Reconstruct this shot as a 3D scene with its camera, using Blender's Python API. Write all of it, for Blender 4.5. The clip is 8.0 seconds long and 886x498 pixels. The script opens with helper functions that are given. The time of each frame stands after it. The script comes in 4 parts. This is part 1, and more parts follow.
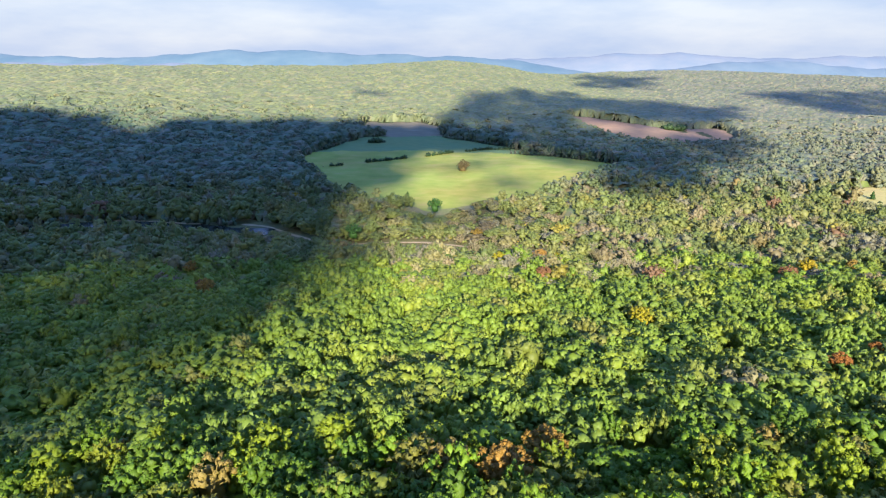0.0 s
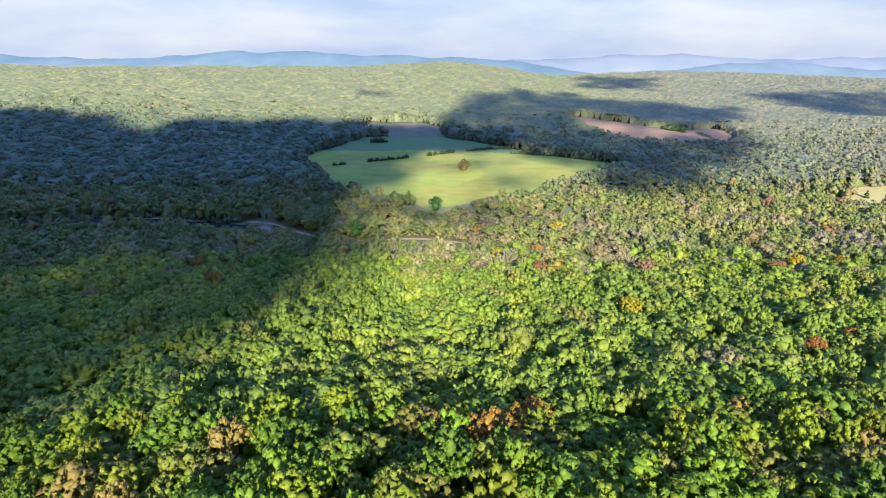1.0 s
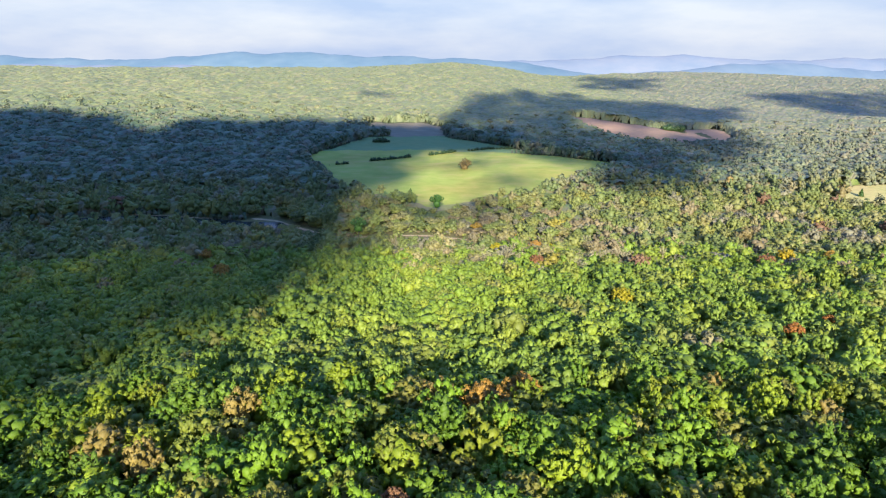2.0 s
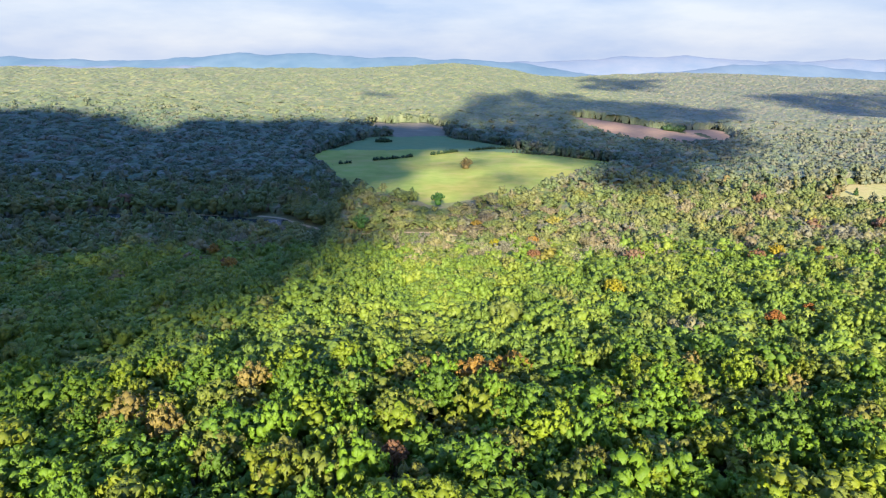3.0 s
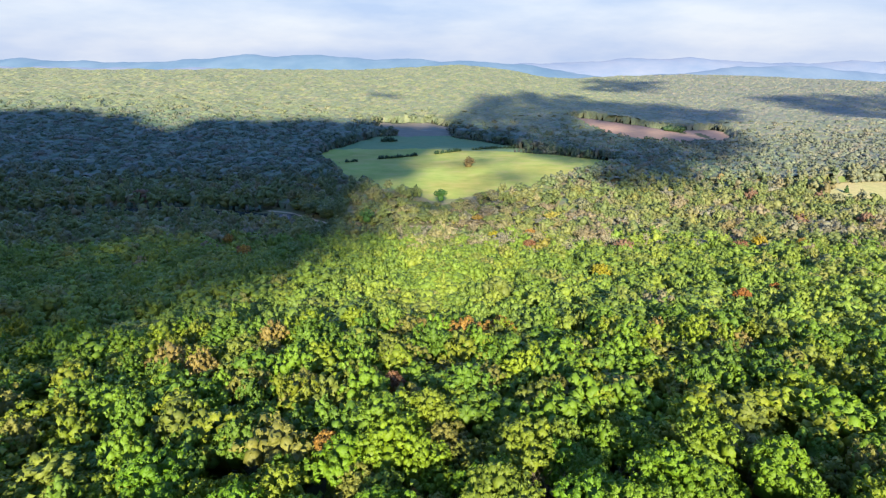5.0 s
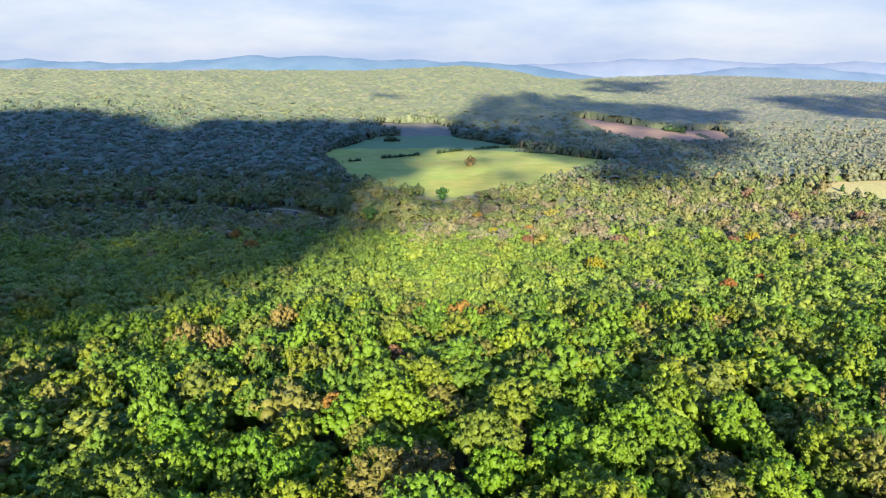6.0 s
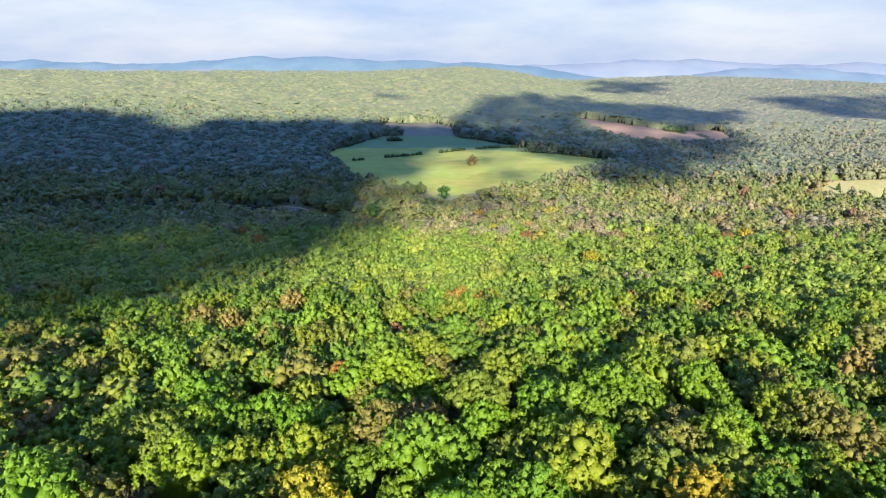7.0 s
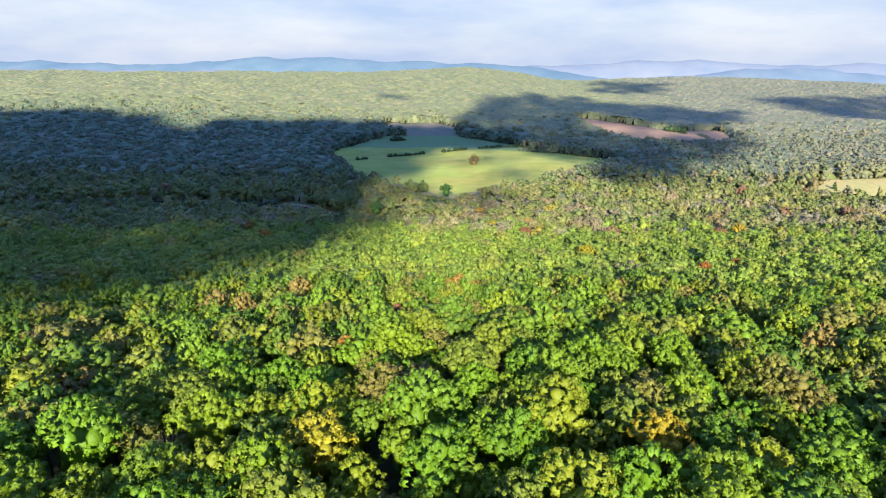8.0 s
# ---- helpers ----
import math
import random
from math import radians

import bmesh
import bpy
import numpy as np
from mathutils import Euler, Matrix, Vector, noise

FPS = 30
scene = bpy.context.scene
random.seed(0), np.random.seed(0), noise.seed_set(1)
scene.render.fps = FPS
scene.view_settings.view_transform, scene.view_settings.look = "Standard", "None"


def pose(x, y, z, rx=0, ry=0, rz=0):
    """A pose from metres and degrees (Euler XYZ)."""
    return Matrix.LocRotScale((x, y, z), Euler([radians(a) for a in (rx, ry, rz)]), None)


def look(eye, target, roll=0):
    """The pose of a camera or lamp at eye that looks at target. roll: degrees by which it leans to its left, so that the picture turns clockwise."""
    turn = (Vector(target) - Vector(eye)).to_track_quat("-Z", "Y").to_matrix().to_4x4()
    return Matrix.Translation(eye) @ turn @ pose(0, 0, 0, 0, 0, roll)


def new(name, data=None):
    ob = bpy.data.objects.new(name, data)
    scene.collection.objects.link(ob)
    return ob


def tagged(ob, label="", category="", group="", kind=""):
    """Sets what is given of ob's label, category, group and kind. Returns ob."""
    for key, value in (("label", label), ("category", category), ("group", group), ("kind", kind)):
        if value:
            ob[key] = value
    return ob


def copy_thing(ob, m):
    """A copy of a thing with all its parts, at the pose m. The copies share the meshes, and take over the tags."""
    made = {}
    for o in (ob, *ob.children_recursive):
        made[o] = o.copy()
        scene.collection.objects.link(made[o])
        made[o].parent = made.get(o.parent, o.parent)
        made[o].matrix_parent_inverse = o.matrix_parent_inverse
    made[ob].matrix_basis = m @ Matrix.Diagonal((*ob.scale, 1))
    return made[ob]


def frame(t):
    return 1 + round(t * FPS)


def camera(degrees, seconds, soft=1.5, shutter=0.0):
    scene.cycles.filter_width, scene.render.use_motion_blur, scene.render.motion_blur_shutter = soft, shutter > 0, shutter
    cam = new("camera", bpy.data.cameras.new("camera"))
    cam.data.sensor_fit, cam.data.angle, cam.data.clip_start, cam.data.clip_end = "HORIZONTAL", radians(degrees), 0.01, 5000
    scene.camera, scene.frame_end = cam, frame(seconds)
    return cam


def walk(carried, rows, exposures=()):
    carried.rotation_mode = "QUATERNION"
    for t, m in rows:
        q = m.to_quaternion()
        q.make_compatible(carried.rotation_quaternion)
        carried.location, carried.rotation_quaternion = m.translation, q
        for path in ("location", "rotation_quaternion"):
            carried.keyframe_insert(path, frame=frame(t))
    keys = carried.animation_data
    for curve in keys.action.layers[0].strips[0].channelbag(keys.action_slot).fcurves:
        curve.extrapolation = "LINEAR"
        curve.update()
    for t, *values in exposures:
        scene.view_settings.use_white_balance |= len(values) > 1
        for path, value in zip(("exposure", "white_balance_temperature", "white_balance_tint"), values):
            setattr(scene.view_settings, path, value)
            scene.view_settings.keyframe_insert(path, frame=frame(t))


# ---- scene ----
cam = camera(73.7, 8.0, 1.2)
ROWS = [
    (0.0, 0.00, -0.00, 155.00, 71.330, 0.0, 0.000),
    (0.5, 0.84, -6.00, 155.00, 71.376, 0.0, 0.116),
    (1.0, 1.67, -12.03, 155.00, 71.421, 0.0, 0.236),
    (1.5, 2.52, -18.08, 155.00, 71.465, 0.0, 0.357),
    (2.0, 3.36, -24.16, 155.00, 71.508, 0.0, 0.482),
    (2.5, 4.21, -30.26, 155.00, 71.550, 0.0, 0.609),
    (3.0, 5.06, -36.38, 155.00, 71.591, 0.0, 0.739),
    (3.5, 5.92, -42.54, 155.00, 71.632, 0.0, 0.872),
    (4.0, 6.78, -48.71, 155.00, 71.671, 0.0, 1.007),
    (4.5, 7.64, -54.92, 155.00, 71.710, 0.0, 1.145),
    (5.0, 8.51, -61.15, 155.00, 71.748, 0.0, 1.286),
    (5.5, 9.38, -67.40, 155.00, 71.785, 0.0, 1.430),
    (6.0, 10.25, -73.68, 155.00, 71.821, 0.0, 1.576),
    (6.5, 11.13, -79.98, 155.00, 71.856, 0.0, 1.725),
    (7.0, 12.01, -86.31, 155.00, 71.890, 0.0, 1.877),
    (7.5, 12.90, -92.67, 155.00, 71.923, 0.0, 2.031),
    (8.0, 13.78, -99.05, 155.00, 71.956, 0.0, 2.188),
]
walk(cam, [(t, pose(*p)) for t, *p in ROWS])

# ---- daylight: a low sun behind the flight, broken cloud ----
SUN_UP, SUN_TURN = radians(22.5), radians(-1.5)
TO_SUN = Vector((-math.sin(SUN_TURN) * math.cos(SUN_UP), -math.cos(SUN_TURN) * math.cos(SUN_UP), math.sin(SUN_UP)))
scene.view_settings.exposure = 1.9
sun = new("sun", bpy.data.lights.new("sun", "SUN"))
sun.data.energy, sun.data.angle, sun.data.color = 5.0, radians(1.2), (1.0, 0.93, 0.80)
sun.matrix_world = look(TO_SUN * 900, (0, 0, 0))

world = bpy.data.worlds.new("sky")
scene.world = world
world.use_nodes = True
wn, wl = world.node_tree.nodes, world.node_tree.links
wn.clear()
sky = wn.new("ShaderNodeTexSky")
sky.sky_type, sky.sun_disc, sky.sun_elevation, sky.sun_rotation = "NISHITA", False, SUN_UP, math.pi - SUN_TURN
coord = wn.new("ShaderNodeTexCoord")
stretch = wn.new("ShaderNodeMapping")
stretch.inputs["Scale"].default_value = (2.0, 2.0, 8.0)
streaks = wn.new("ShaderNodeTexNoise")
streaks.inputs["Scale"].default_value, streaks.inputs["Detail"].default_value, streaks.inputs["Roughness"].default_value = 1.6, 7.0, 0.55
cover = wn.new("ShaderNodeValToRGB")
cover.color_ramp.elements[0].position, cover.color_ramp.elements[1].position = 0.36, 0.66
cover.color_ramp.elements[0].color, cover.color_ramp.elements[1].color = (0.120, 0.156, 0.236, 1), (0.207, 0.222, 0.256, 1)
dim = wn.new("ShaderNodeMix")
dim.data_type = "RGBA"
dim.inputs["Factor"].default_value = 0.94
thin = wn.new("ShaderNodeVectorMath")
thin.operation = "SCALE"
thin.inputs["Scale"].default_value = 0.09
height = wn.new("ShaderNodeSeparateXYZ")
lift = wn.new("ShaderNodeMapRange")
lift.inputs["From Min"].default_value, lift.inputs["From Max"].default_value = 0.10, 0.42
gaps = wn.new("ShaderNodeMix")
gaps.data_type = "RGBA"
gaps.inputs["B"].default_value = (0.075, 0.175, 0.510, 1)
backlight = wn.new("ShaderNodeBackground")
out = wn.new("ShaderNodeOutputWorld")
wl.new(coord.outputs["Generated"], stretch.inputs["Vector"])
wl.new(stretch.outputs["Vector"], streaks.inputs["Vector"])
wl.new(streaks.outputs["Fac"], cover.inputs["Fac"])
wl.new(sky.outputs["Color"], thin.inputs[0])
wl.new(thin.outputs["Vector"], dim.inputs["A"])
wl.new(cover.outputs["Color"], dim.inputs["B"])
wl.new(coord.outputs["Generated"], height.inputs["Vector"])
wl.new(height.outputs["Z"], lift.inputs["Value"])
wl.new(lift.outputs["Result"], gaps.inputs["Factor"])
wl.new(dim.outputs["Result"], gaps.inputs["A"])
wl.new(gaps.outputs["Result"], backlight.inputs["Color"])
wl.new(backlight.outputs["Background"], out.inputs["Surface"])

# ---- materials ----
def shader(name, rough=0.8):
    m = bpy.data.materials.new(name)
    m.use_nodes = True
    n, l = m.node_tree.nodes, m.node_tree.links
    b = n["Principled BSDF"]
    b.inputs["Roughness"].default_value = rough
    b.inputs["Specular IOR Level"].default_value = 0.25
    return m, n, l, b


def noisy(n, l, scale, detail=5.0, rough=0.6, stretch=None):
    c = n.new("ShaderNodeTexCoord")
    t = n.new("ShaderNodeTexNoise")
    t.inputs["Scale"].default_value, t.inputs["Detail"].default_value, t.inputs["Roughness"].default_value = scale, detail, rough
    if stretch:
        k = n.new("ShaderNodeMapping")
        k.inputs["Scale"].default_value = stretch
        l.new(c.outputs["Object"], k.inputs["Vector"])
        l.new(k.outputs["Vector"], t.inputs["Vector"])
    else:
        l.new(c.outputs["Object"], t.inputs["Vector"])
    return t.outputs["Fac"]


def ramp(n, l, fac, stops, hard=False):
    r = n.new("ShaderNodeValToRGB")
    e = r.color_ramp.elements
    r.color_ramp.interpolation = "CONSTANT" if hard else "LINEAR"
    e[0].position, e[0].color = stops[0][0], (*stops[0][1], 1)
    e[1].position, e[1].color = stops[-1][0], (*stops[-1][1], 1)
    for p, c in stops[1:-1]:
        k = e.new(p)
        k.color = (*c, 1)
    l.new(fac, r.inputs["Fac"])
    return r.outputs["Color"]


def blend(n, l, mode, fac, a, b):
    k = n.new("ShaderNodeMix")
    k.data_type, k.blend_type = "RGBA", mode
    if isinstance(fac, float):
        k.inputs["Factor"].default_value = fac
    else:
        l.new(fac, k.inputs["Factor"])
    l.new(a, k.inputs["A"])
    if isinstance(b, tuple):
        k.inputs["B"].default_value = (*b, 1)
    else:
        l.new(b, k.inputs["B"])
    return k.outputs["Result"]


def earth(name, stops, fine, coarse_tint, big=0.012, bump=0.4, stretch=None):
    """Ground: a fine grain over broad patches."""
    m, n, l, b = shader(name, 0.95)
    c = ramp(n, l, noisy(n, l, fine, 8, 0.65, stretch), stops)
    wide = ramp(n, l, noisy(n, l, big, 4, 0.55), [(0.35, (0, 0, 0)), (0.65, (1, 1, 1))])
    l.new(blend(n, l, "MIX", wide, c, blend(n, l, "MULTIPLY", 1.0, c, coarse_tint)), b.inputs["Base Color"])
    k = n.new("ShaderNodeBump")
    k.inputs["Strength"].default_value, k.inputs["Distance"].default_value = bump, 0.5
    l.new(noisy(n, l, fine * 2, 4), k.inputs["Height"])
    l.new(k.outputs["Normal"], b.inputs["Normal"])
    return m


LEAF_STOPS = [(0.0, (0.056, 0.111, 0.006)), (0.14, (0.078, 0.152, 0.006)), (0.28, (0.116, 0.161, 0.006)), (0.40, (0.066, 0.123, 0.008)), (0.52, (0.142, 0.165, 0.007)),
              (0.62, (0.094, 0.125, 0.014)), (0.76, (0.078, 0.154, 0.006)), (0.86, (0.100, 0.148, 0.008)), (0.92, (0.112, 0.125, 0.018)), (0.97, (0.118, 0.112, 0.022)), (1.0, (0.130, 0.098, 0.028))]


def foliage(name, stops=None, spread=0.30, coarse=0.55, grit=2.6, relief=0.26):
    """Leaves: each tree has its own tone (its own colour attribute when stops is None), each leaf its own shade of it."""
    m, n, l, b = shader(name, 0.55)
    if stops is None:
        a = n.new("ShaderNodeAttribute")
        a.attribute_name = "tone"
        base = a.outputs["Color"]
    else:
        base = ramp(n, l, n.new("ShaderNodeObjectInfo").outputs["Random"], stops)
    g = n.new("ShaderNodeNewGeometry")
    leaf = ramp(n, l, g.outputs["Random Per Island"], [(0.0, (1 - spread * 0.55,) * 3), (0.7, (1.05, 1.05, 1.0)), (1.0, (1 + spread * 0.75, 1 + spread * 0.6, 1.1))])
    c = blend(n, l, "MULTIPLY", 1.0, base, leaf)
    mott = ramp(n, l, noisy(n, l, grit * 0.23, 3), [(0.3, (1.14 - 0.20 * coarse, 1.16 - 0.16 * coarse, 0.98 - 0.06 * coarse)), (0.7, (1.14 + 0.20 * coarse, 1.16 + 0.17 * coarse, 0.98 + 0.06 * coarse))])
    c = blend(n, l, "MULTIPLY", 1.0, c, mott)
    grain = noisy(n, l, grit, 3, 0.7)
    c = blend(n, l, "MULTIPLY", 1.0, c, ramp(n, l, grain, [(0.30, (1 - 0.38 * coarse, 1 - 0.35 * coarse, 1 - 0.38 * coarse)), (0.55, (1.0, 1.0, 1.0)), (0.74, (1 + 0.36 * coarse, 1 + 0.30 * coarse, 1 + 0.1 * coarse))]))
    k = n.new("ShaderNodeBump")
    k.inputs["Strength"].default_value, k.inputs["Distance"].default_value = 0.40, relief
    l.new(noisy(n, l, grit * 1.4, 4, 0.75), k.inputs["Height"])
    l.new(k.outputs["Normal"], b.inputs["Normal"])
    l.new(c, b.inputs["Base Color"])
    thin_leaf = n.new("ShaderNodeBsdfTranslucent")
    l.new(c, thin_leaf.inputs["Color"])
    mix = n.new("ShaderNodeMixShader")
    mix.inputs["Fac"].default_value = 0.25
    l.new(b.outputs["BSDF"], mix.inputs[1])
    l.new(thin_leaf.outputs["BSDF"], mix.inputs[2])
    l.new(mix.outputs["Shader"], n["Material Output"].inputs["Surface"])
    return m


LEAF_WOODS = foliage("woodland_leaves", None, 0.24)
LEAF_MID = foliage("slope_woodland_leaves", None, 0.08, 0.42, 2.0, 0.20)
LEAF_FAR = foliage("distant_woodland_leaves", None, 0.08, 0.35, 1.0, 0.15)
LEAF_GREEN = foliage("green_leaves", LEAF_STOPS)
LEAF_ORANGE = foliage("orange_leaves", [(0, (0.22, 0.110, 0.024)), (1, (0.20, 0.130, 0.026))])
LEAF_VIVID = foliage("vivid_orange_leaves", [(0, (0.21, 0.085, 0.020)), (1, (0.19, 0.075, 0.020))])
LEAF_RED = foliage("russet_leaves", [(0, (0.14, 0.062, 0.036)), (1, (0.16, 0.080, 0.040))])
LEAF_GOLD = foliage("golden_leaves", [(0, (0.24, 0.155, 0.010)), (1, (0.19, 0.172, 0.010))])
LEAF_FRESH = foliage("fresh_green_leaves", [(0, (0.034, 0.085, 0.018)), (1, (0.042, 0.100, 0.020))])
LEAF_CEDAR = foliage("dark_evergreen", [(0, (0.022, 0.055, 0.014)), (1, (0.03, 0.065, 0.016))])
LEAF_BROWN = foliage("brown_leaves", [(0, (0.12, 0.085, 0.035)), (1, (0.14, 0.10, 0.045))])
LEAF_HEDGE = foliage("hedge_leaves", [(0, (0.028, 0.054, 0.022)), (1, (0.038, 0.064, 0.026))])
LEAF_BARE = foliage("bare_twigs", [(0, (0.13, 0.105, 0.075)), (1, (0.18, 0.15, 0.115))], 0.4)

BARK, bn, bl, bb = shader("bark", 0.95)
bl.new(ramp(bn, bl, noisy(bn, bl, 3.0, 6, 0.6, (1, 1, 0.15)), [(0.3, (0.045, 0.036, 0.028)), (0.7, (0.15, 0.125, 0.10))]), bb.inputs["Base Color"])

FOREST_FLOOR = earth("forest_floor", [(0.3, (0.030, 0.035, 0.014)), (0.55, (0.060, 0.055, 0.025)), (0.75, (0.09, 0.075, 0.04))], 0.35, (0.7, 0.9, 0.6))
MEADOW = earth("meadow_grass", [(0.3, (0.160, 0.205, 0.030)), (0.5, (0.215, 0.245, 0.042)), (0.62, (0.250, 0.255, 0.058)), (0.75, (0.260, 0.225, 0.075))], 0.035, (1.0, 0.82, 0.85), 0.012, 0.25, (1, 1.5, 1))
PASTURE = earth("green_pasture", [(0.3, (0.085, 0.150, 0.055)), (0.7, (0.130, 0.180, 0.070))], 0.06, (1.15, 0.95, 0.85), 0.014, 0.25, (1, 2.6, 1))
STUBBLE = earth("brown_stubble", [(0.3, (0.19, 0.112, 0.070)), (0.7, (0.28, 0.170, 0.105))], 0.12, (0.85, 0.9, 0.85), 0.02, 0.2, (0.6, 3, 1))
BARE_SOIL = earth("bare_soil", [(0.3, (0.140, 0.110, 0.070)), (0.6, (0.185, 0.145, 0.092)), (0.8, (0.30, 0.24, 0.16))], 0.05, (0.85, 0.9, 0.85), 0.02, 0.2, (0.6, 3, 1))
ROUGH_GRASS = earth("rough_green_grass", [(0.3, (0.075, 0.105, 0.030)), (0.55, (0.110, 0.135, 0.040)), (0.78, (0.165, 0.150, 0.065))], 0.12, (1.15, 0.95, 0.85), 0.02)
MARGIN = earth("uncut_grass", [(0.3, (0.130, 0.115, 0.045)), (0.55, (0.175, 0.145, 0.065)), (0.78, (0.21, 0.165, 0.085))], 0.15, (0.9, 1.1, 0.8), 0.03)
DRY_GRASS = earth("dry_grass", [(0.3, (0.24, 0.19, 0.075)), (0.7, (0.36, 0.28, 0.12))], 0.25, (0.85, 1.0, 0.8), 0.03, 0.2)
DIRT = earth("pale_gravel", [(0.3, (0.27, 0.19, 0.105)), (0.7, (0.36, 0.265, 0.15))], 0.6, (0.85, 0.85, 0.85), 0.06, 0.3)
SCRUB_FLOOR = earth("rough_grass", [(0.3, (0.055, 0.070, 0.022)), (0.6, (0.10, 0.105, 0.038)), (0.8, (0.16, 0.13, 0.07))], 0.3, (1.2, 0.9, 0.85), 0.02)

WATER, an, al, ab = shader("dark_water", 0.22)
ab.inputs["Base Color"].default_value = (0.018, 0.022, 0.018, 1)
ab.inputs["Specular IOR Level"].default_value = 0.3
ak = an.new("ShaderNodeBump")
ak.inputs["Strength"].default_value, ak.inputs["Distance"].default_value = 0.15, 0.1
al.new(noisy(an, al, 0.9, 4), ak.inputs["Height"])
al.new(ak.outputs["Normal"], ab.inputs["Normal"])

CLOUD, cn, cl, cb = shader("cloud", 1.0)
cl.new(ramp(cn, cl, noisy(cn, cl, 0.01, 5), [(0.3, (0.72, 0.74, 0.78)), (0.7, (0.86, 0.87, 0.9))]), cb.inputs["Base Color"])

THIN_CLOUD = CLOUD.copy()
THIN_CLOUD.name = "thin_cloud"
en, el = THIN_CLOUD.node_tree.nodes, THIN_CLOUD.node_tree.links
through_cloud, cloud_mix = en.new("ShaderNodeBsdfTransparent"), en.new("ShaderNodeMixShader")
cloud_mix.inputs["Fac"].default_value = 0.57
el.new(en["Principled BSDF"].outputs["BSDF"], cloud_mix.inputs[1])
el.new(through_cloud.outputs["BSDF"], cloud_mix.inputs[2])
el.new(cloud_mix.outputs["Shader"], en["Material Output"].inputs["Surface"])


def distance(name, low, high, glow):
    """Far hills: air haze put into their blue colour, with a faint glow."""
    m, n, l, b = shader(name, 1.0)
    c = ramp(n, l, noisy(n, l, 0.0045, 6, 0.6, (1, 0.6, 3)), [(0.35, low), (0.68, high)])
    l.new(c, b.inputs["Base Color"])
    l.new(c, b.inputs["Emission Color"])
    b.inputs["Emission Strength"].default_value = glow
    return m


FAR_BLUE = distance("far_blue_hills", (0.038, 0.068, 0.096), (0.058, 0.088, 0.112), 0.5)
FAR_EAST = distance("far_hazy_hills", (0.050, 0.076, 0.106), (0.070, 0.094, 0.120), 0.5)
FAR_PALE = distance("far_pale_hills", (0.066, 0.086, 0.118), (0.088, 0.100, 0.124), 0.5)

PAINT, pn, pl, pb = shader("white_paint", 0.6)
pl.new(ramp(pn, pl, noisy(pn, pl, 2.0), [(0.3, (0.70, 0.69, 0.66)), (0.7, (0.82, 0.81, 0.78))]), pb.inputs["Base Color"])
TIN, tn, tl, tb = shader("grey_tin_roof", 0.5)
tl.new(ramp(tn, tl, noisy(tn, tl, 1.0), [(0.3, (0.30, 0.31, 0.33)), (0.7, (0.42, 0.42, 0.43))]), tb.inputs["Base Color"])
PANE, qn, ql, qb = shader("window_glass", 0.1)
qb.inputs["Base Color"].default_value = (0.03, 0.035, 0.04, 1)

# The lie of the land: a wooded hill under the flight, a flat valley, a long ridge behind
SLOPE_Y = (-900, -300, -100, -20, 55, 93, 174, 250, 300, 360, 420, 460, 520, 640, 764, 860, 960, 1100, 5200)
SLOPE_Z = (112, 106, 95, 85, 70, 62, 45, 31, 24, 13, 4, 1, 0.5, 2, 5, 4, 2, 1, 1)


def smooth(a, b, v):
    k = np.clip((v - a) / (b - a), 0, 1)
    return k * k * (3 - 2 * k)


def hump(x, y, cx, cy, wx, wy):
    return np.exp(-((x - cx) / wx) ** 2 - ((y - cy) / wy) ** 2)


def land(x, y):
    """The ground's height at x, y (arrays)."""
    x, y = np.asarray(x, float), np.asarray(y, float)
    fine = 2.0 * np.sin(x / 47 + 1.3 * np.sin(y / 71)) * np.sin(y / 53 + 0.7) + 1.2 * np.sin(x / 19 + y / 31)
    hill = sum(np.interp(y + d, SLOPE_Y, SLOPE_Z) for d in (-24, -12, 0, 12, 24)) / 5
    z = hill - 0.03 * np.clip(-x, 0, 250) * smooth(420, 200, y)
    # the long ridge behind the valley, falling away to the east
    crest = 95 + 3 * np.sin(x / 310) + 2 * np.sin(x / 127 + 1)
    rise = smooth(800, 1990, y - 0.45 * np.clip(x, -700, 500)) ** 0.9 * (1 - smooth(2150, 3000, y))
    z = z + crest * rise * (1 - 0.70 * smooth(40, 520, x + 0.05 * (y - 1400)))
    # lower swells to the east
    z = z + 16 * hump(x, y, 310, 1230, 120, 130) + 40 * hump(x, y, 900, 2350, 700, 320)
    z = z + 40 * hump(x, y, 1500, 1750, 520, 300) + 9 * hump(x, y, 520, 640, 120, 90) + 12 * hump(x, y, 820, 1150, 260, 160)
    rough = 1 - 0.75 * smooth(380, 470, y) * (1 - smooth(1000, 1200, y))
    return z + fine * rough

# ---- mesh helpers ----
def mesh_of(name, v, tris, material, tone=None, soft=True):
    """A mesh from arrays of corners and triangles, with one colour a corner where given."""
    me = bpy.data.meshes.new(name)
    v, tris = np.ascontiguousarray(v, np.float32), np.ascontiguousarray(tris, np.int32)
    me.vertices.add(len(v))
    me.vertices.foreach_set("co", v.ravel())
    me.loops.add(tris.size)
    me.loops.foreach_set("vertex_index", tris.ravel())
    me.polygons.add(len(tris))
    me.polygons.foreach_set("loop_start", np.arange(0, tris.size, 3, dtype=np.int32))
    me.polygons.foreach_set("use_smooth", np.full(len(tris), soft))
    if tone is not None:
        a = me.attributes.new("tone", "FLOAT_COLOR", "POINT")
        a.data.foreach_set("color", np.c_[tone, np.ones(len(tone))].astype(np.float32).ravel())
    me.materials.append(material)
    me.update(calc_edges=True)
    return me


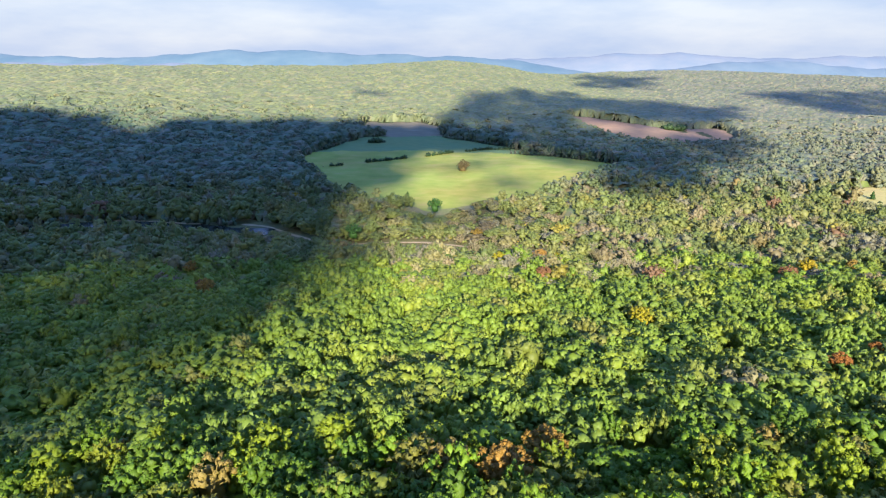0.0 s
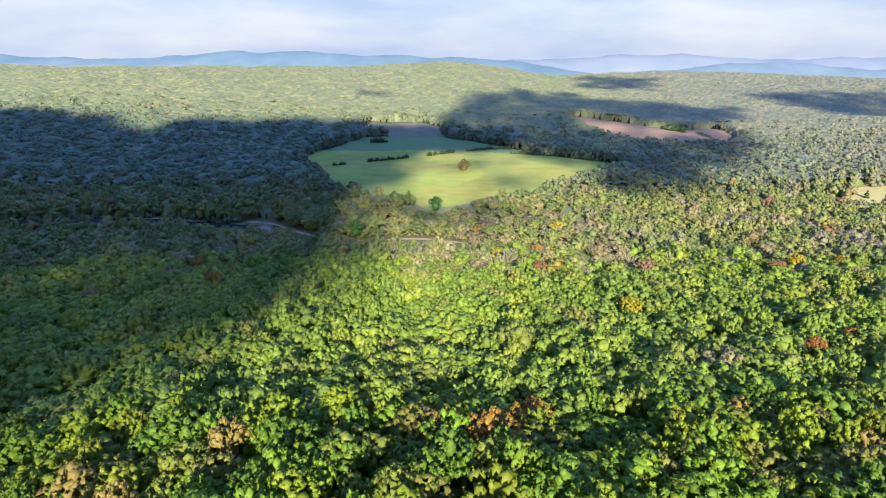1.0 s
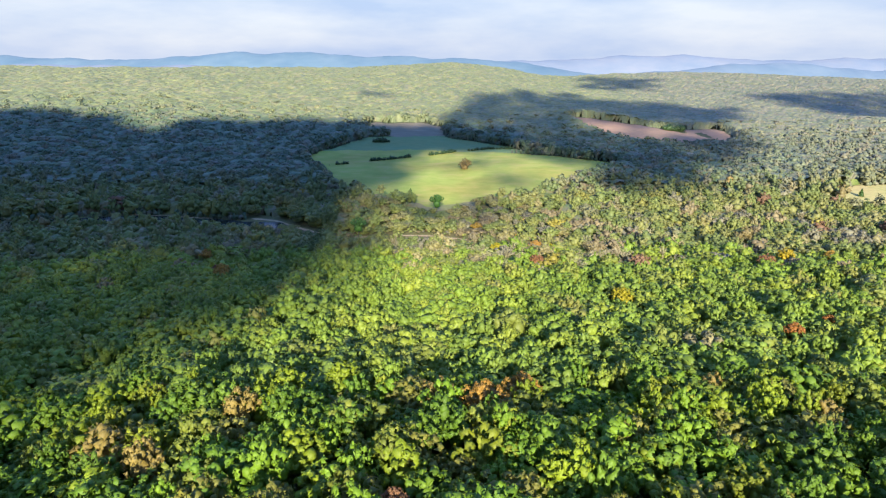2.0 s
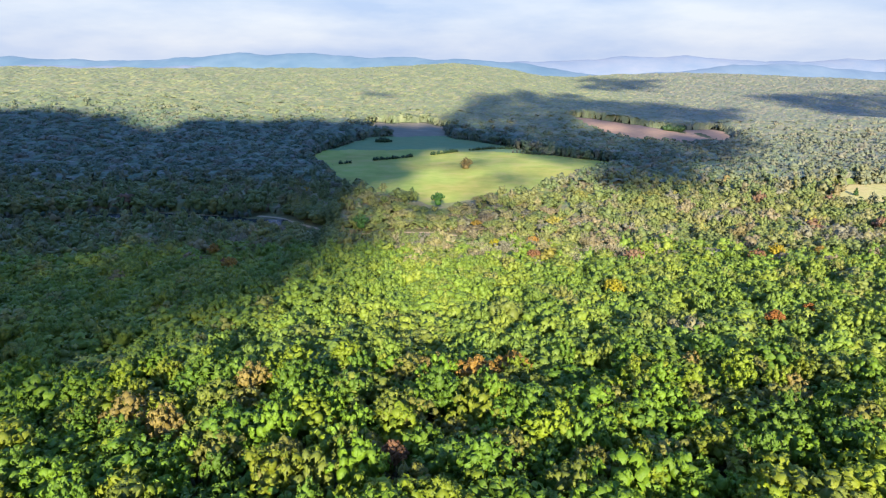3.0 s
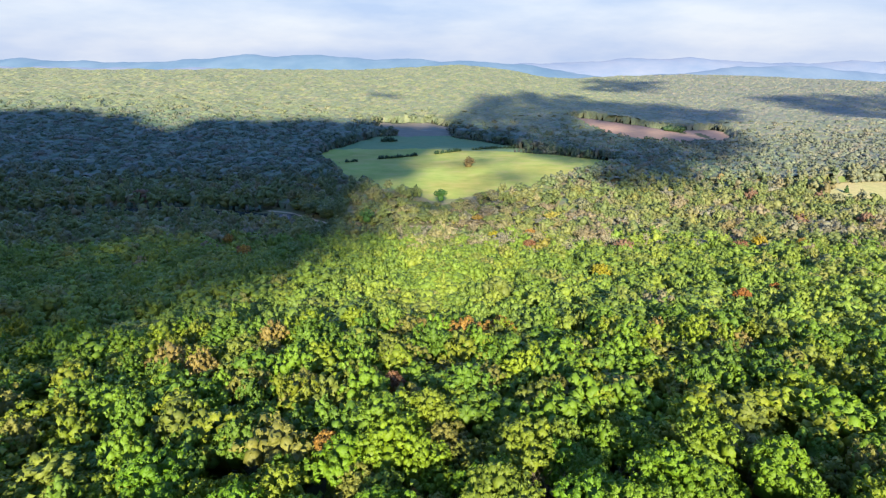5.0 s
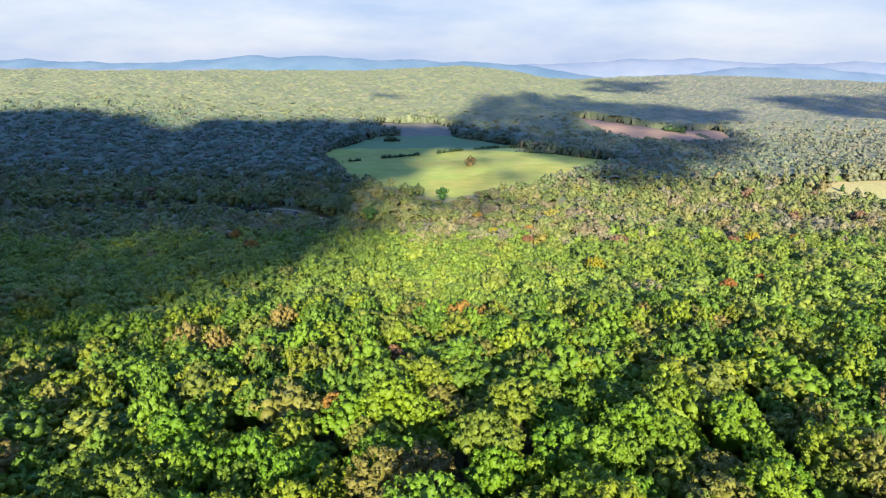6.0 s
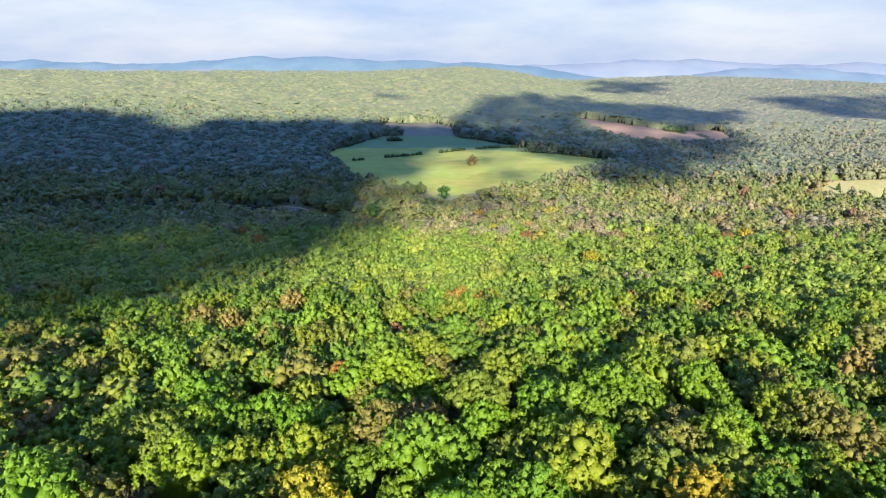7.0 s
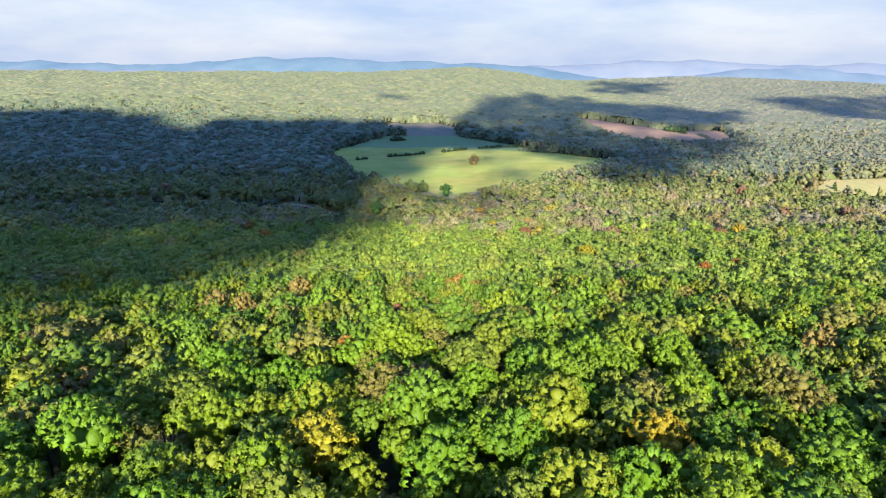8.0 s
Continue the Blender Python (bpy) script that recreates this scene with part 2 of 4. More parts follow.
def part(name, me, parent, label=""):
    ob = new(name, me)
    ob.parent = parent
    return tagged(ob, label)


def ico(level):
    bm = bmesh.new()
    bmesh.ops.create_icosphere(bm, subdivisions=level, radius=1.0)
    v = np.array([p.co[:] for p in bm.verts])
    f = np.array([[q.index for q in p.verts] for p in bm.faces])
    bm.free()
    return v, f


ICO = {1: ico(1), 2: ico(2)}
CORE = (ICO[1][0], np.array([f for f in ICO[1][1] if ICO[1][0][f, 2].mean() > -0.4]))
CAP = (ICO[1][0], np.array([f for f in ICO[1][1] if ICO[1][0][f, 2].mean() > 0.0]))


def weld(pieces):
    """Joins (corners, triangles) pairs."""
    v, f, k = [], [], 0
    for a, b in pieces:
        v.append(a)
        f.append(b + k)
        k += len(a)
    return np.concatenate(v), np.concatenate(f)


def tube(points, radii, sides):
    """A tapered tube along points."""
    pts = np.array(points, float)
    ring = np.linspace(0, 2 * math.pi, sides, endpoint=False)
    v = np.concatenate([p + r * np.c_[np.cos(ring), np.sin(ring), 0 * ring] for p, r in zip(pts, radii)])
    f = []
    for i in range(len(pts) - 1):
        for j in range(sides):
            a, b = i * sides + j, i * sides + (j + 1) % sides
            f += [(a, b, b + sides), (a, b + sides, a + sides)]
    return v, np.array(f)


def sprays(rng, centres, radii, count, size, up=0.35, near=0.80, far=1.14, wild=0.5, lead=None):
    """Leaf sprays over the outside of round clumps: each is a pair of pointed leaflets that part from one stalk."""
    c = np.repeat(centres, count, 0)
    r = np.repeat(radii, count)
    d = rng.normal(size=(len(c), 3))
    if lead is not None:
        d = d * 0.62 + np.repeat(lead, count, 0)
    d[:, 2] += up
    d /= np.linalg.norm(d, axis=1)[:, None]
    p = c + d * (r * rng.uniform(near, far, len(c)))[:, None]
    both = []
    first = rng.normal(size=d.shape)
    for swing in (1.0, -0.75):
        nrm = d + rng.normal(size=d.shape) * wild
        nrm /= np.linalg.norm(nrm, axis=1)[:, None]
        a = np.cross(nrm, first) * swing
        a /= np.linalg.norm(a, axis=1)[:, None] + 1e-9
        b = np.cross(nrm, a)
        s = size * rng.uniform(0.65, 1.35, len(c))[:, None]
        w = s * rng.uniform(0.45, 0.75, s.shape)
        both.append(np.stack([p - b * w - a * s * 0.15, p + a * s * 1.25 - nrm * s * 0.2, p + b * w * rng.uniform(0.6, 1.2, s.shape) + a * s * 0.1], 1))
    v = np.concatenate(both)
    v = v.reshape(-1, 3)
    return v, np.arange(len(v)).reshape(-1, 3)


def knobs(rng, centres, radii, lead):
    """Rounded, uneven leaf clumps that swell outwards along lead, open behind."""
    v, f = CAP
    n, k = len(centres), len(v)
    side = np.cross(lead, rng.normal(size=lead.shape))
    side /= np.linalg.norm(side, axis=1)[:, None] + 1e-9
    other = np.cross(lead, side)
    r = radii[:, None] * rng.uniform(0.52, 1.28, (n, k))
    p = (v[None, :, :1] * side[:, None] + v[None, :, 1:2] * other[:, None] + v[None, :, 2:] * lead[:, None]) * r[..., None] + centres[:, None]
    return p.reshape(-1, 3), (f[None] + (np.arange(n) * k)[:, None, None]).reshape(-1, 3)


def crown(rng, reach, top, clumps, leaves, size, wide=1.0, drop=1.0, billows=7, uneven=1.0, solid=0.58, bulge=1.0):
    """A broadleaf crown of reach metres' radius whose top stands at top: a few large billows, each set with many leaf clumps."""
    m = billows
    a = np.arange(m) * 2.39996 + rng.uniform(0, 6) + rng.uniform(-0.3, 0.3, m)
    off = reach * rng.uniform(0.42, 0.64, m) * (np.arange(m) > 0)
    big = reach * rng.uniform(0.38, 0.54, m)
    big[0] = reach * (rng.uniform(0.42, 0.56) if m > 2 else 0.80)
    z = top - big - reach * drop * rng.uniform(0.22, 0.55, m) * (np.arange(m) > 0)
    b = np.c_[off * np.cos(a) * wide, off * np.sin(a) / wide, z]
    iv, it = CORE
    core = [(q + iv * np.array([1.0, 1.0, 1.15]) * r * solid * rng.uniform(0.70, 1.15, (len(iv), 1)) + np.array([0, 0, -0.12 * r]), it) for q, r in zip(b, big)]
    core.append((np.array([0, 0, top - reach * (0.85 + 0.5 * drop)]) + ICO[1][0] * rng.uniform(0.75, 1.15, (12, 1)) * np.array([reach * 0.66 * wide, reach * 0.62 / wide, reach * 0.66]), ICO[1][1]))
    # clumps over the upper outside of the billows, none where one billow lies in another
    pick = rng.choice(m, clumps * 6, p=big ** 2 / (big ** 2).sum())
    d = rng.normal(size=(clumps * 6, 3))
    d[:, 2] = np.abs(d[:, 2] + 0.25) - 0.28
    d /= np.linalg.norm(d, axis=1)[:, None]
    c = b[pick] + d * (big[pick] * (0.68 + 0.12 * bulge + 0.22 * uneven * rng.uniform(0, 1, len(d))))[:, None]
    gap = np.linalg.norm(c[:, None] - b[None], axis=2) / big
    gap[np.arange(len(c)), pick] = 9
    free, apart = np.where(gap.min(1) > 0.80)[0], reach * 1.25 / math.sqrt(clumps)
    held = []
    for tight in (1.0, 0.75, 0.5, 0.0):
        for i in free:
            if len(held) < clumps and i not in held and (not held or np.linalg.norm(c[held] - c[i], axis=1).min() > apart * tight):
                held.append(i)
    c, d = c[held], d[held]
    rad = reach * rng.uniform(0.72, 1.28, len(c)) * 1.18 * bulge / math.sqrt(clumps)
    body = core + [knobs(rng, c, rad * 0.86, d)]
    if leaves:
        body.append(sprays(rng, c, rad, leaves, size, 0.12, 0.78, 1.18, 0.45, d))
    return weld(body)


def lump(rng, reach, top, bits, squash=1.0):
    """A far crown: one uneven clump under a shell of coarse sprays."""
    v, f = ICO[1]
    c = np.array([0, 0, top - reach * 0.85 * squash])
    v = c + v * np.array([1, 1, squash]) * reach * (0.62 if bits else 0.95) * rng.uniform(0.7, 1.2, (len(v), 1))
    body = [(v, f)]
    if bits:
        spots = c + rng.normal(size=(4, 3)) * reach * np.array([0.40, 0.40, 0.24])
        body.append(sprays(rng, spots, np.full(4, reach * 0.52), bits, reach * 0.27, 0.9, 0.7, 1.15, 0.30))
    return weld(body)


def twigs(rng, reach, top, count):
    """A bare crown: rising limbs that fork into many thin twigs."""
    body = []
    for i in range(count):
        a, s = rng.uniform(0, 6.28), reach * math.sqrt(rng.uniform(0.05, 1))
        foot = np.array([0.25 * s * math.cos(a), 0.25 * s * math.sin(a), top - reach * rng.uniform(1.1, 1.9)])
        tip = np.array([s * math.cos(a), s * math.sin(a), top - reach * 0.5 * (s / reach) ** 2 - rng.uniform(0, 0.5) * reach])
        mid = (foot + tip) / 2 + rng.normal(size=3) * reach * 0.12
        body.append(tube([foot, mid, tip], [0.10, 0.055, 0.02], 3))
        for _ in range(5):
            q = mid + (tip - mid) * rng.uniform(0, 1)
            e = q + rng.normal(size=3) * reach * 0.20 + np.array([0, 0, reach * 0.16])
            body.append(tube([q, e], [0.045, 0.018], 3))
    return weld(body)


def fan(rng, reach, top, limbs, bits):
    """A half-bare crown: pale limbs that rise like a fan, with a thin scatter of leaves."""
    body = [tube([(0, 0, -1.0), (0, 0, top * 0.35)], [0.40, 0.30], 4)]
    tips = []
    for i in range(limbs):
        a, s = i * 2.4 + rng.uniform(0, 1), reach * math.sqrt((i + 0.5) / limbs)
        tip = np.array([s * math.cos(a), s * math.sin(a), top - reach * 0.4 * (s / reach) ** 2 - rng.uniform(0, 0.25) * reach])
        mid = np.array([0.45 * tip[0], 0.45 * tip[1], top * 0.35 + (tip[2] - top * 0.35) * 0.55])
        body.append(tube([(0, 0, top * 0.3), mid, tip], [0.22, 0.17, 0.06], 3))
        for _ in range(3):
            e = mid + (tip - mid) * rng.uniform(0.5, 1) + rng.normal(size=3) * reach * np.array([0.20, 0.20, 0.12])
            body.append(tube([mid, e], [0.12, 0.06], 3))
            tips.append(e)
        tips.append(tip)
    body.append(sprays(rng, np.array(tips), np.full(len(tips), reach * 0.20), bits, reach * 0.055, 0.5, 0.3, 1.2, 0.6))
    return weld(body)


def trunk_of(rng, tall, reach, sides=6, limbs=5):
    lean = rng.normal(size=2) * 0.4
    top = tall - reach * 0.9
    spine = [(0, 0, -1.0), (0, 0, 0.5), (lean[0] * 0.5, lean[1] * 0.5, top * 0.5), (lean[0], lean[1], top)]
    body = [tube(spine, [0.42, 0.32, 0.24, 0.10], sides)]
    for i in range(limbs):
        a, z = i * 2.4 + rng.uniform(0, 1), top * rng.uniform(0.45, 0.8)
        e = (math.cos(a) * reach * 0.65, math.sin(a) * reach * 0.65, z + reach * 0.75)
        body.append(tube([(lean[0] * 0.5, lean[1] * 0.5, z), (e[0] * 0.5, e[1] * 0.5, z + reach * 0.28), e], [0.14, 0.09, 0.04], 4))
    return weld(body)


def cedar(rng, tall, reach, count):
    """A pointed evergreen crown of drooping tiers."""
    z = rng.uniform(0.08, 0.97, count)
    r = reach * (1 - z) ** 0.8 * rng.uniform(0.6, 1.05, count)
    a = rng.uniform(0, 6.28, count)
    c = np.c_[r * np.cos(a), r * np.sin(a), z * tall]
    iv, it = ICO[1]
    core = [(np.array([0, 0, tall * k]) + iv * np.array([reach * (1 - k) * 0.75 + 0.1] * 2 + [tall * 0.16]), it) for k in (0.2, 0.4, 0.6, 0.78)]
    return weld(core + [sprays(rng, c, np.full(count, 0.35), 4, 0.45, -0.2)])


# ---- ground ----
def inside(poly, x, y):
    """Which of the points lie within a polygon."""
    hit = np.zeros(np.shape(x), bool)
    for (ax, ay), (bx, by) in zip(poly, poly[1:] + poly[:1]):
        cross = (ay > y) != (by > y)
        hit ^= cross & (x < (bx - ax) * (y - ay) / ((by - ay) or 1e-9) + ax)
    return hit


def wavy(x, y, k):
    """A small wander that roughens drawn borders."""
    return x + k * np.sin(y / 17 + 1.1) + 0.6 * k * np.sin(y / 6.3 + x / 29), y + k * np.sin(x / 19 + 0.4) + 0.6 * k * np.sin(x / 7.1 + y / 23)


def sheet(xs, ys, lift=0.0, keep=None):
    x, y = np.meshgrid(xs, ys)
    v = np.c_[x.ravel(), y.ravel(), (land(x, y) + lift).ravel()]
    w = len(xs)
    i = (np.arange(len(ys) - 1)[:, None] * w + np.arange(w - 1)).ravel()
    f = np.concatenate([np.c_[i, i + 1, i + w + 1], np.c_[i, i + w + 1, i + w]])
    if keep is not None:
        m = v[f].mean(1)
        f = f[keep(m[:, 0], m[:, 1])]
        used, f = np.unique(f, return_inverse=True)
        v, f = v[used], f.reshape(-1, 3)
    return v, f


def spread(a, b, steps, power):
    k = np.linspace(-1, 1, steps)
    return (a + b) / 2 + (b - a) / 2 * np.sign(k) * np.abs(k) ** power


ground = new("ground", mesh_of("ground", *sheet(spread(-4600, 4600, 190, 1.9), np.r_[np.arange(-900, 1300, 15.0), np.arange(1300, 2600, 35.0), np.arange(2600, 5001, 150.0)]), FOREST_FLOOR))
tagged(ground, "dark leaf-littered forest floor over rolling hills", "ground", kind="structure")

FIELD = [(-205, 815), (-190, 880), (-60, 905), (60, 905), (150, 890), (205, 840), (246, 790), (178, 705), (104, 622), (60, 596), (18, 572), (-14, 552), (-52, 596), (-110, 622), (-150, 700)]
UPPER = [(-198, 830), (-185, 890), (-128, 1000), (-90, 1012), (-12, 1020), (60, 985), (108, 946), (150, 905), (60, 893), (-60, 893)]
TILLED = [(-90, 1006), (-142, 1045), (-140, 1120), (-46, 1124), (-6, 1104), (-6, 1022)]
BROWN = [(252, 1204), (330, 1180), (430, 1174), (535, 1166), (530, 1080), (480, 990), (400, 955), (320, 1010), (285, 1080)]
TAN = [(415, 608), (470, 640), (560, 650), (580, 570), (470, 535), (418, 560)]
SCRUB = [(-420, 450), (-420, 480), (-340, 506), (-240, 504), (-150, 482), (-100, 458), (-20, 462), (90, 440), (90, 405), (-60, 415), (-200, 440)]


def stature(x, y):
    """How tall the trees stand: low scrub on the river bank and below the track."""
    bank = np.interp(x, [-420, -346, -240, -150, -105, -40, 60, 130], [500, 522, 520, 498, 474, 468, 446, 430])
    low = smooth(44, 26, bank - y) * smooth(-8, 0, bank - y) * smooth(-470, -400, x) * smooth(150, 90, x)
    mid = smooth(0, 8, y - bank) * smooth(600, 560, y) * smooth(-80, -50, x) * smooth(140, 100, x)
    return 1 - 0.66 * low - 0.45 * mid * (1 - low)


LOWLAND = [(-620, 400), (-560, 700), (-260, 760), (-210, 640), (-60, 585), (80, 610), (230, 730), (300, 760), (760, 720), (560, 430), (260, 380), (0, 400), (-250, 410)]
GLADE = [(-60, 630), (-48, 596), (-34, 560), (-26, 520), (-14, 506), (4, 512), (6, 548), (14, 572), (-14, 556), (-44, 600)]
CLEARINGS = [FIELD, UPPER, TILLED, BROWN, TAN, GLADE]


def patch(name, poly, material, label, lift, step=5.0, rough=3.0):
    xs, ys = [p[0] for p in poly], [p[1] for p in poly]
    me = mesh_of(name, *sheet(np.arange(min(xs) - 9, max(xs) + 9, step), np.arange(min(ys) - 9, max(ys) + 9, step), lift,
                              lambda x, y: inside(poly, *wavy(x, y, rough))), material)
    return tagged(new(name, me), label, name.split("_")[0], kind="structure")


patch("meadow", FIELD, MEADOW, "sunlit yellow-green mown meadow in the valley", 0.30)
patch("pasture", UPPER, PASTURE, "cooler green pasture behind the hedge", 0.22)
patch("tilled_field", TILLED, BARE_SOIL, "bare brown field at the wood's edge", 0.26)
patch("stubble_field", BROWN, STUBBLE, "reddish brown stubble field on a rise", 0.30)
patch("valley_floor", LOWLAND, SCRUB_FLOOR, "rough olive grass and scrub between the valley trees", 0.12, 12.0, 8.0)
patch("river_bank", SCRUB, SCRUB_FLOOR, "rough brown scrubby river bank", 0.20)
patch("glade", GLADE, ROUGH_GRASS, "rough green grass among scattered trees", 0.26)
patch("dry_clearing", TAN, DRY_GRASS, "tan dry-grass clearing among trees", 0.30)


def ribbon(name, way, width, material, label, lift, category):
    """A strip over the ground along a line of plan points, with an uneven edge."""
    w = np.array(way, float)
    t = np.r_[0, np.cumsum(np.linalg.norm(np.diff(w, axis=0), axis=1))]
    s = np.arange(0, t[-1], 3.0)
    c = np.c_[np.interp(s, t, w[:, 0]), np.interp(s, t, w[:, 1])]
    for _ in range(6):
        c[1:-1] = (c[:-2] + 2 * c[1:-1] + c[2:]) / 4
    d = np.gradient(c, axis=0)
    d /= np.linalg.norm(d, axis=1)[:, None]
    side = np.c_[-d[:, 1], d[:, 0]]
    half = width / 2 * (1 + 0.18 * np.sin(s / 9) + 0.12 * np.sin(s / 3.7))
    v = np.concatenate([c + side * (half * k)[:, None] for k in (-1, -0.33, 0.33, 1)])
    v = np.c_[v, land(v[:, 0], v[:, 1]) + lift]
    n = len(c)
    i = np.concatenate([np.arange(n - 1) + n * k for k in range(3)])
    f = np.concatenate([np.c_[i, i + 1, i + n + 1], np.c_[i, i + n + 1, i + n]])
    return tagged(new(name, mesh_of(name, v, f, material)), label, category, kind="structure")


RIVER = [(-620, 470), (-480, 488), (-395, 508), (-346, 524), (-299, 530), (-240, 522), (-185, 508), (-150, 500)]
TRACK = [(-186, 526), (-160, 518), (-130, 492), (-105, 474), (-80, 466), (-40, 471), (-11, 470), (21, 458), (60, 446), (110, 440)]
BAR = [(-318, 541), (-299, 541), (-262, 536), (-225, 530)]
ribbon("water", RIVER, 17, WATER, "still dark river below wooded banks", 0.50, "river")
ribbon("gravel_bar", BAR, 2.2, DIRT, "thin pale gravel bar on the river's far side", 0.40, "gravel bar")
ribbon("field_margin", [(-52, 602), (-14, 563), (18, 582), (60, 606), (104, 634), (178, 714), (232, 780)], 15, MARGIN, "dull brown uncut grass along the meadow's edge", 0.36, "field margin")
ribbon("road", TRACK, 3.8, DIRT, "pale unpaved gravel track along the river", 0.45, "track")
CLEAR_LINES = [(np.array(RIVER, float), 11.5), (np.array(TRACK, float), 6.0), (np.array([(-42, 455), (-11, 453), (24, 441)], float), 13.0)]


def near_line(x, y, way, gap):
    close = np.zeros(np.shape(x), bool)
    for a, b in zip(way[:-1], way[1:]):
        d = b - a
        k = np.clip(((x - a[0]) * d[0] + (y - a[1]) * d[1]) / (d @ d), 0, 1)
        close |= np.hypot(x - a[0] - k * d[0], y - a[1] - k * d[1]) < gap
    return close


def wooded(x, y, gap=1.0):
    free = np.ones(np.shape(x), bool)
    for poly in CLEARINGS:
        free &= ~inside(poly, *wavy(x, y, 3.0))
    for way, wide in CLEAR_LINES:
        free &= ~near_line(x, y, way, wide * gap)
    return free


# ---- far hills ----
def far_hill(name, away, crest, deep, material, label, x0, x1):
    """A long hill at a distance, crest: humps (x, width, height) over a base height."""
    xs = np.linspace(x0, x1, 220)
    top = crest[0] + sum(h * np.exp(-((xs - c) / w) ** 2) for c, w, h in crest[1:])
    top = top * smooth(x0, x0 + 500, xs) * smooth(x1, x1 - 900, xs) + 3.0 * np.sin(xs / 83) + 2.0 * np.sin(xs / 37 + 1) + 1.2 * np.sin(xs / 13.7)
    v = []
    for k in np.linspace(-1, 1, 15):
        v.append(np.c_[xs, np.full(len(xs), away + deep * k), -20 + (top + 20) * math.cos(k * math.pi / 2) ** 0.8 + 4 * np.sin(xs / 61 + 5 * k) * (1 - abs(k))])
    v = np.concatenate(v)
    n = len(xs)
    i = (np.arange(14)[:, None] * n + np.arange(n - 1)).ravel()
    f = np.concatenate([np.c_[i, i + 1, i + n + 1], np.c_[i, i + n + 1, i + n]])
    return tagged(new(name, mesh_of(name, v, f, material)), label, "hills", kind="structure")


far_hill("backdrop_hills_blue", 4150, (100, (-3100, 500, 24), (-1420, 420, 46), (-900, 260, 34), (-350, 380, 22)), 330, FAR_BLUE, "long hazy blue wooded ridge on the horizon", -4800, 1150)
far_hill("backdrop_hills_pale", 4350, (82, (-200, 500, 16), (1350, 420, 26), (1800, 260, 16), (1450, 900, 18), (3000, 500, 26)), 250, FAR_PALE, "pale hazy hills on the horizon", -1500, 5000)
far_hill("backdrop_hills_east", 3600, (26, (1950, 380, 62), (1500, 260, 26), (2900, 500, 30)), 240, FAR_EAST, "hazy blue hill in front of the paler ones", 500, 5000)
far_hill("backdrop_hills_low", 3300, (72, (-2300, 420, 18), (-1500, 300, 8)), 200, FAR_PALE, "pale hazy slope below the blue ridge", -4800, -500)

# ---- woods ----
rng = np.random.default_rng(7)
TONES = {
    "hill": ([(0.060, 0.110, 0.009), (0.084, 0.141, 0.009), (0.119, 0.153, 0.009), (0.070, 0.119, 0.011), (0.122, 0.138, 0.010), (0.104, 0.121, 0.018), (0.119, 0.112, 0.023), (0.148, 0.105, 0.031)],
             [0.14, 0.22, 0.20, 0.14, 0.12, 0.09, 0.06, 0.03]),
    # east: tan leaf, greyed and blued to stand for haze
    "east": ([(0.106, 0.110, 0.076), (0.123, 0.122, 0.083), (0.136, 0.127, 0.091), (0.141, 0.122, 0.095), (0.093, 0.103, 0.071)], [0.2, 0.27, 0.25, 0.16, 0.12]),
    # foot: hill greens with a little haze blue put into the colour
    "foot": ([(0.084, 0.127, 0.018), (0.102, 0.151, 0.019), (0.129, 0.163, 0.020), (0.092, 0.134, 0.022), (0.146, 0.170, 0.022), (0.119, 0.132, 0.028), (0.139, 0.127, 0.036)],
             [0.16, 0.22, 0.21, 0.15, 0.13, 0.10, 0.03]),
    "valley": ([(0.081, 0.104, 0.033), (0.096, 0.119, 0.035), (0.115, 0.130, 0.038), (0.127, 0.126, 0.045), (0.144, 0.131, 0.064), (0.137, 0.115, 0.055), (0.144, 0.133, 0.033), (0.127, 0.120, 0.076), (0.131, 0.090, 0.043)],
               [0.16, 0.22, 0.22, 0.17, 0.08, 0.05, 0.03, 0.05, 0.01]),
    # middle and far: extra blue in the leaf colour stands for haze
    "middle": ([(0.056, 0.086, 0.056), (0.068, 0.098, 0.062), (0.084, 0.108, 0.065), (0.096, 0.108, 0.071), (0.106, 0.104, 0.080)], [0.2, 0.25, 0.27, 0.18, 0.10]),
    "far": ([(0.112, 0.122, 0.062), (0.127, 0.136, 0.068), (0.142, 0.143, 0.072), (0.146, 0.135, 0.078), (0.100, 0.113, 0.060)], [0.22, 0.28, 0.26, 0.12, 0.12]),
    "dry": ([(0.140, 0.111, 0.068), (0.161, 0.139, 0.071), (0.124, 0.113, 0.083), (0.166, 0.141, 0.029), (0.129, 0.073, 0.046), (0.124, 0.132, 0.041), (0.178, 0.111, 0.018)], [0.27, 0.26, 0.20, 0.06, 0.05, 0.14, 0.02]),
    "bare": ([(0.225, 0.195, 0.135), (0.190, 0.160, 0.105), (0.260, 0.230, 0.160), (0.205, 0.170, 0.095)], [0.3, 0.25, 0.25, 0.2]),
}


def dryness(x, y):
    """How far the leaf has turned: most in the scrub at the slope's foot, in patches along the valley."""
    patch = 0.5 + 0.28 * np.sin(x / 41 + 0.8 * np.sin(y / 37)) + 0.28 * np.sin(y / 33 + 0.9 * np.sin(x / 29 + 2))
    scrub = smooth(-60, 10, x) * smooth(165, 95, x) * smooth(285, 305, y) * smooth(470, 400, y)
    return np.clip(0.012 + 0.045 * smooth(250, 330, y) + 0.40 * smooth(0.35, 0.95, patch) * smooth(330, 420, y + 0.25 * np.clip(x, 0, 400)) * smooth(-260, -40, x) + 0.42 * scrub, 0, 0.9)


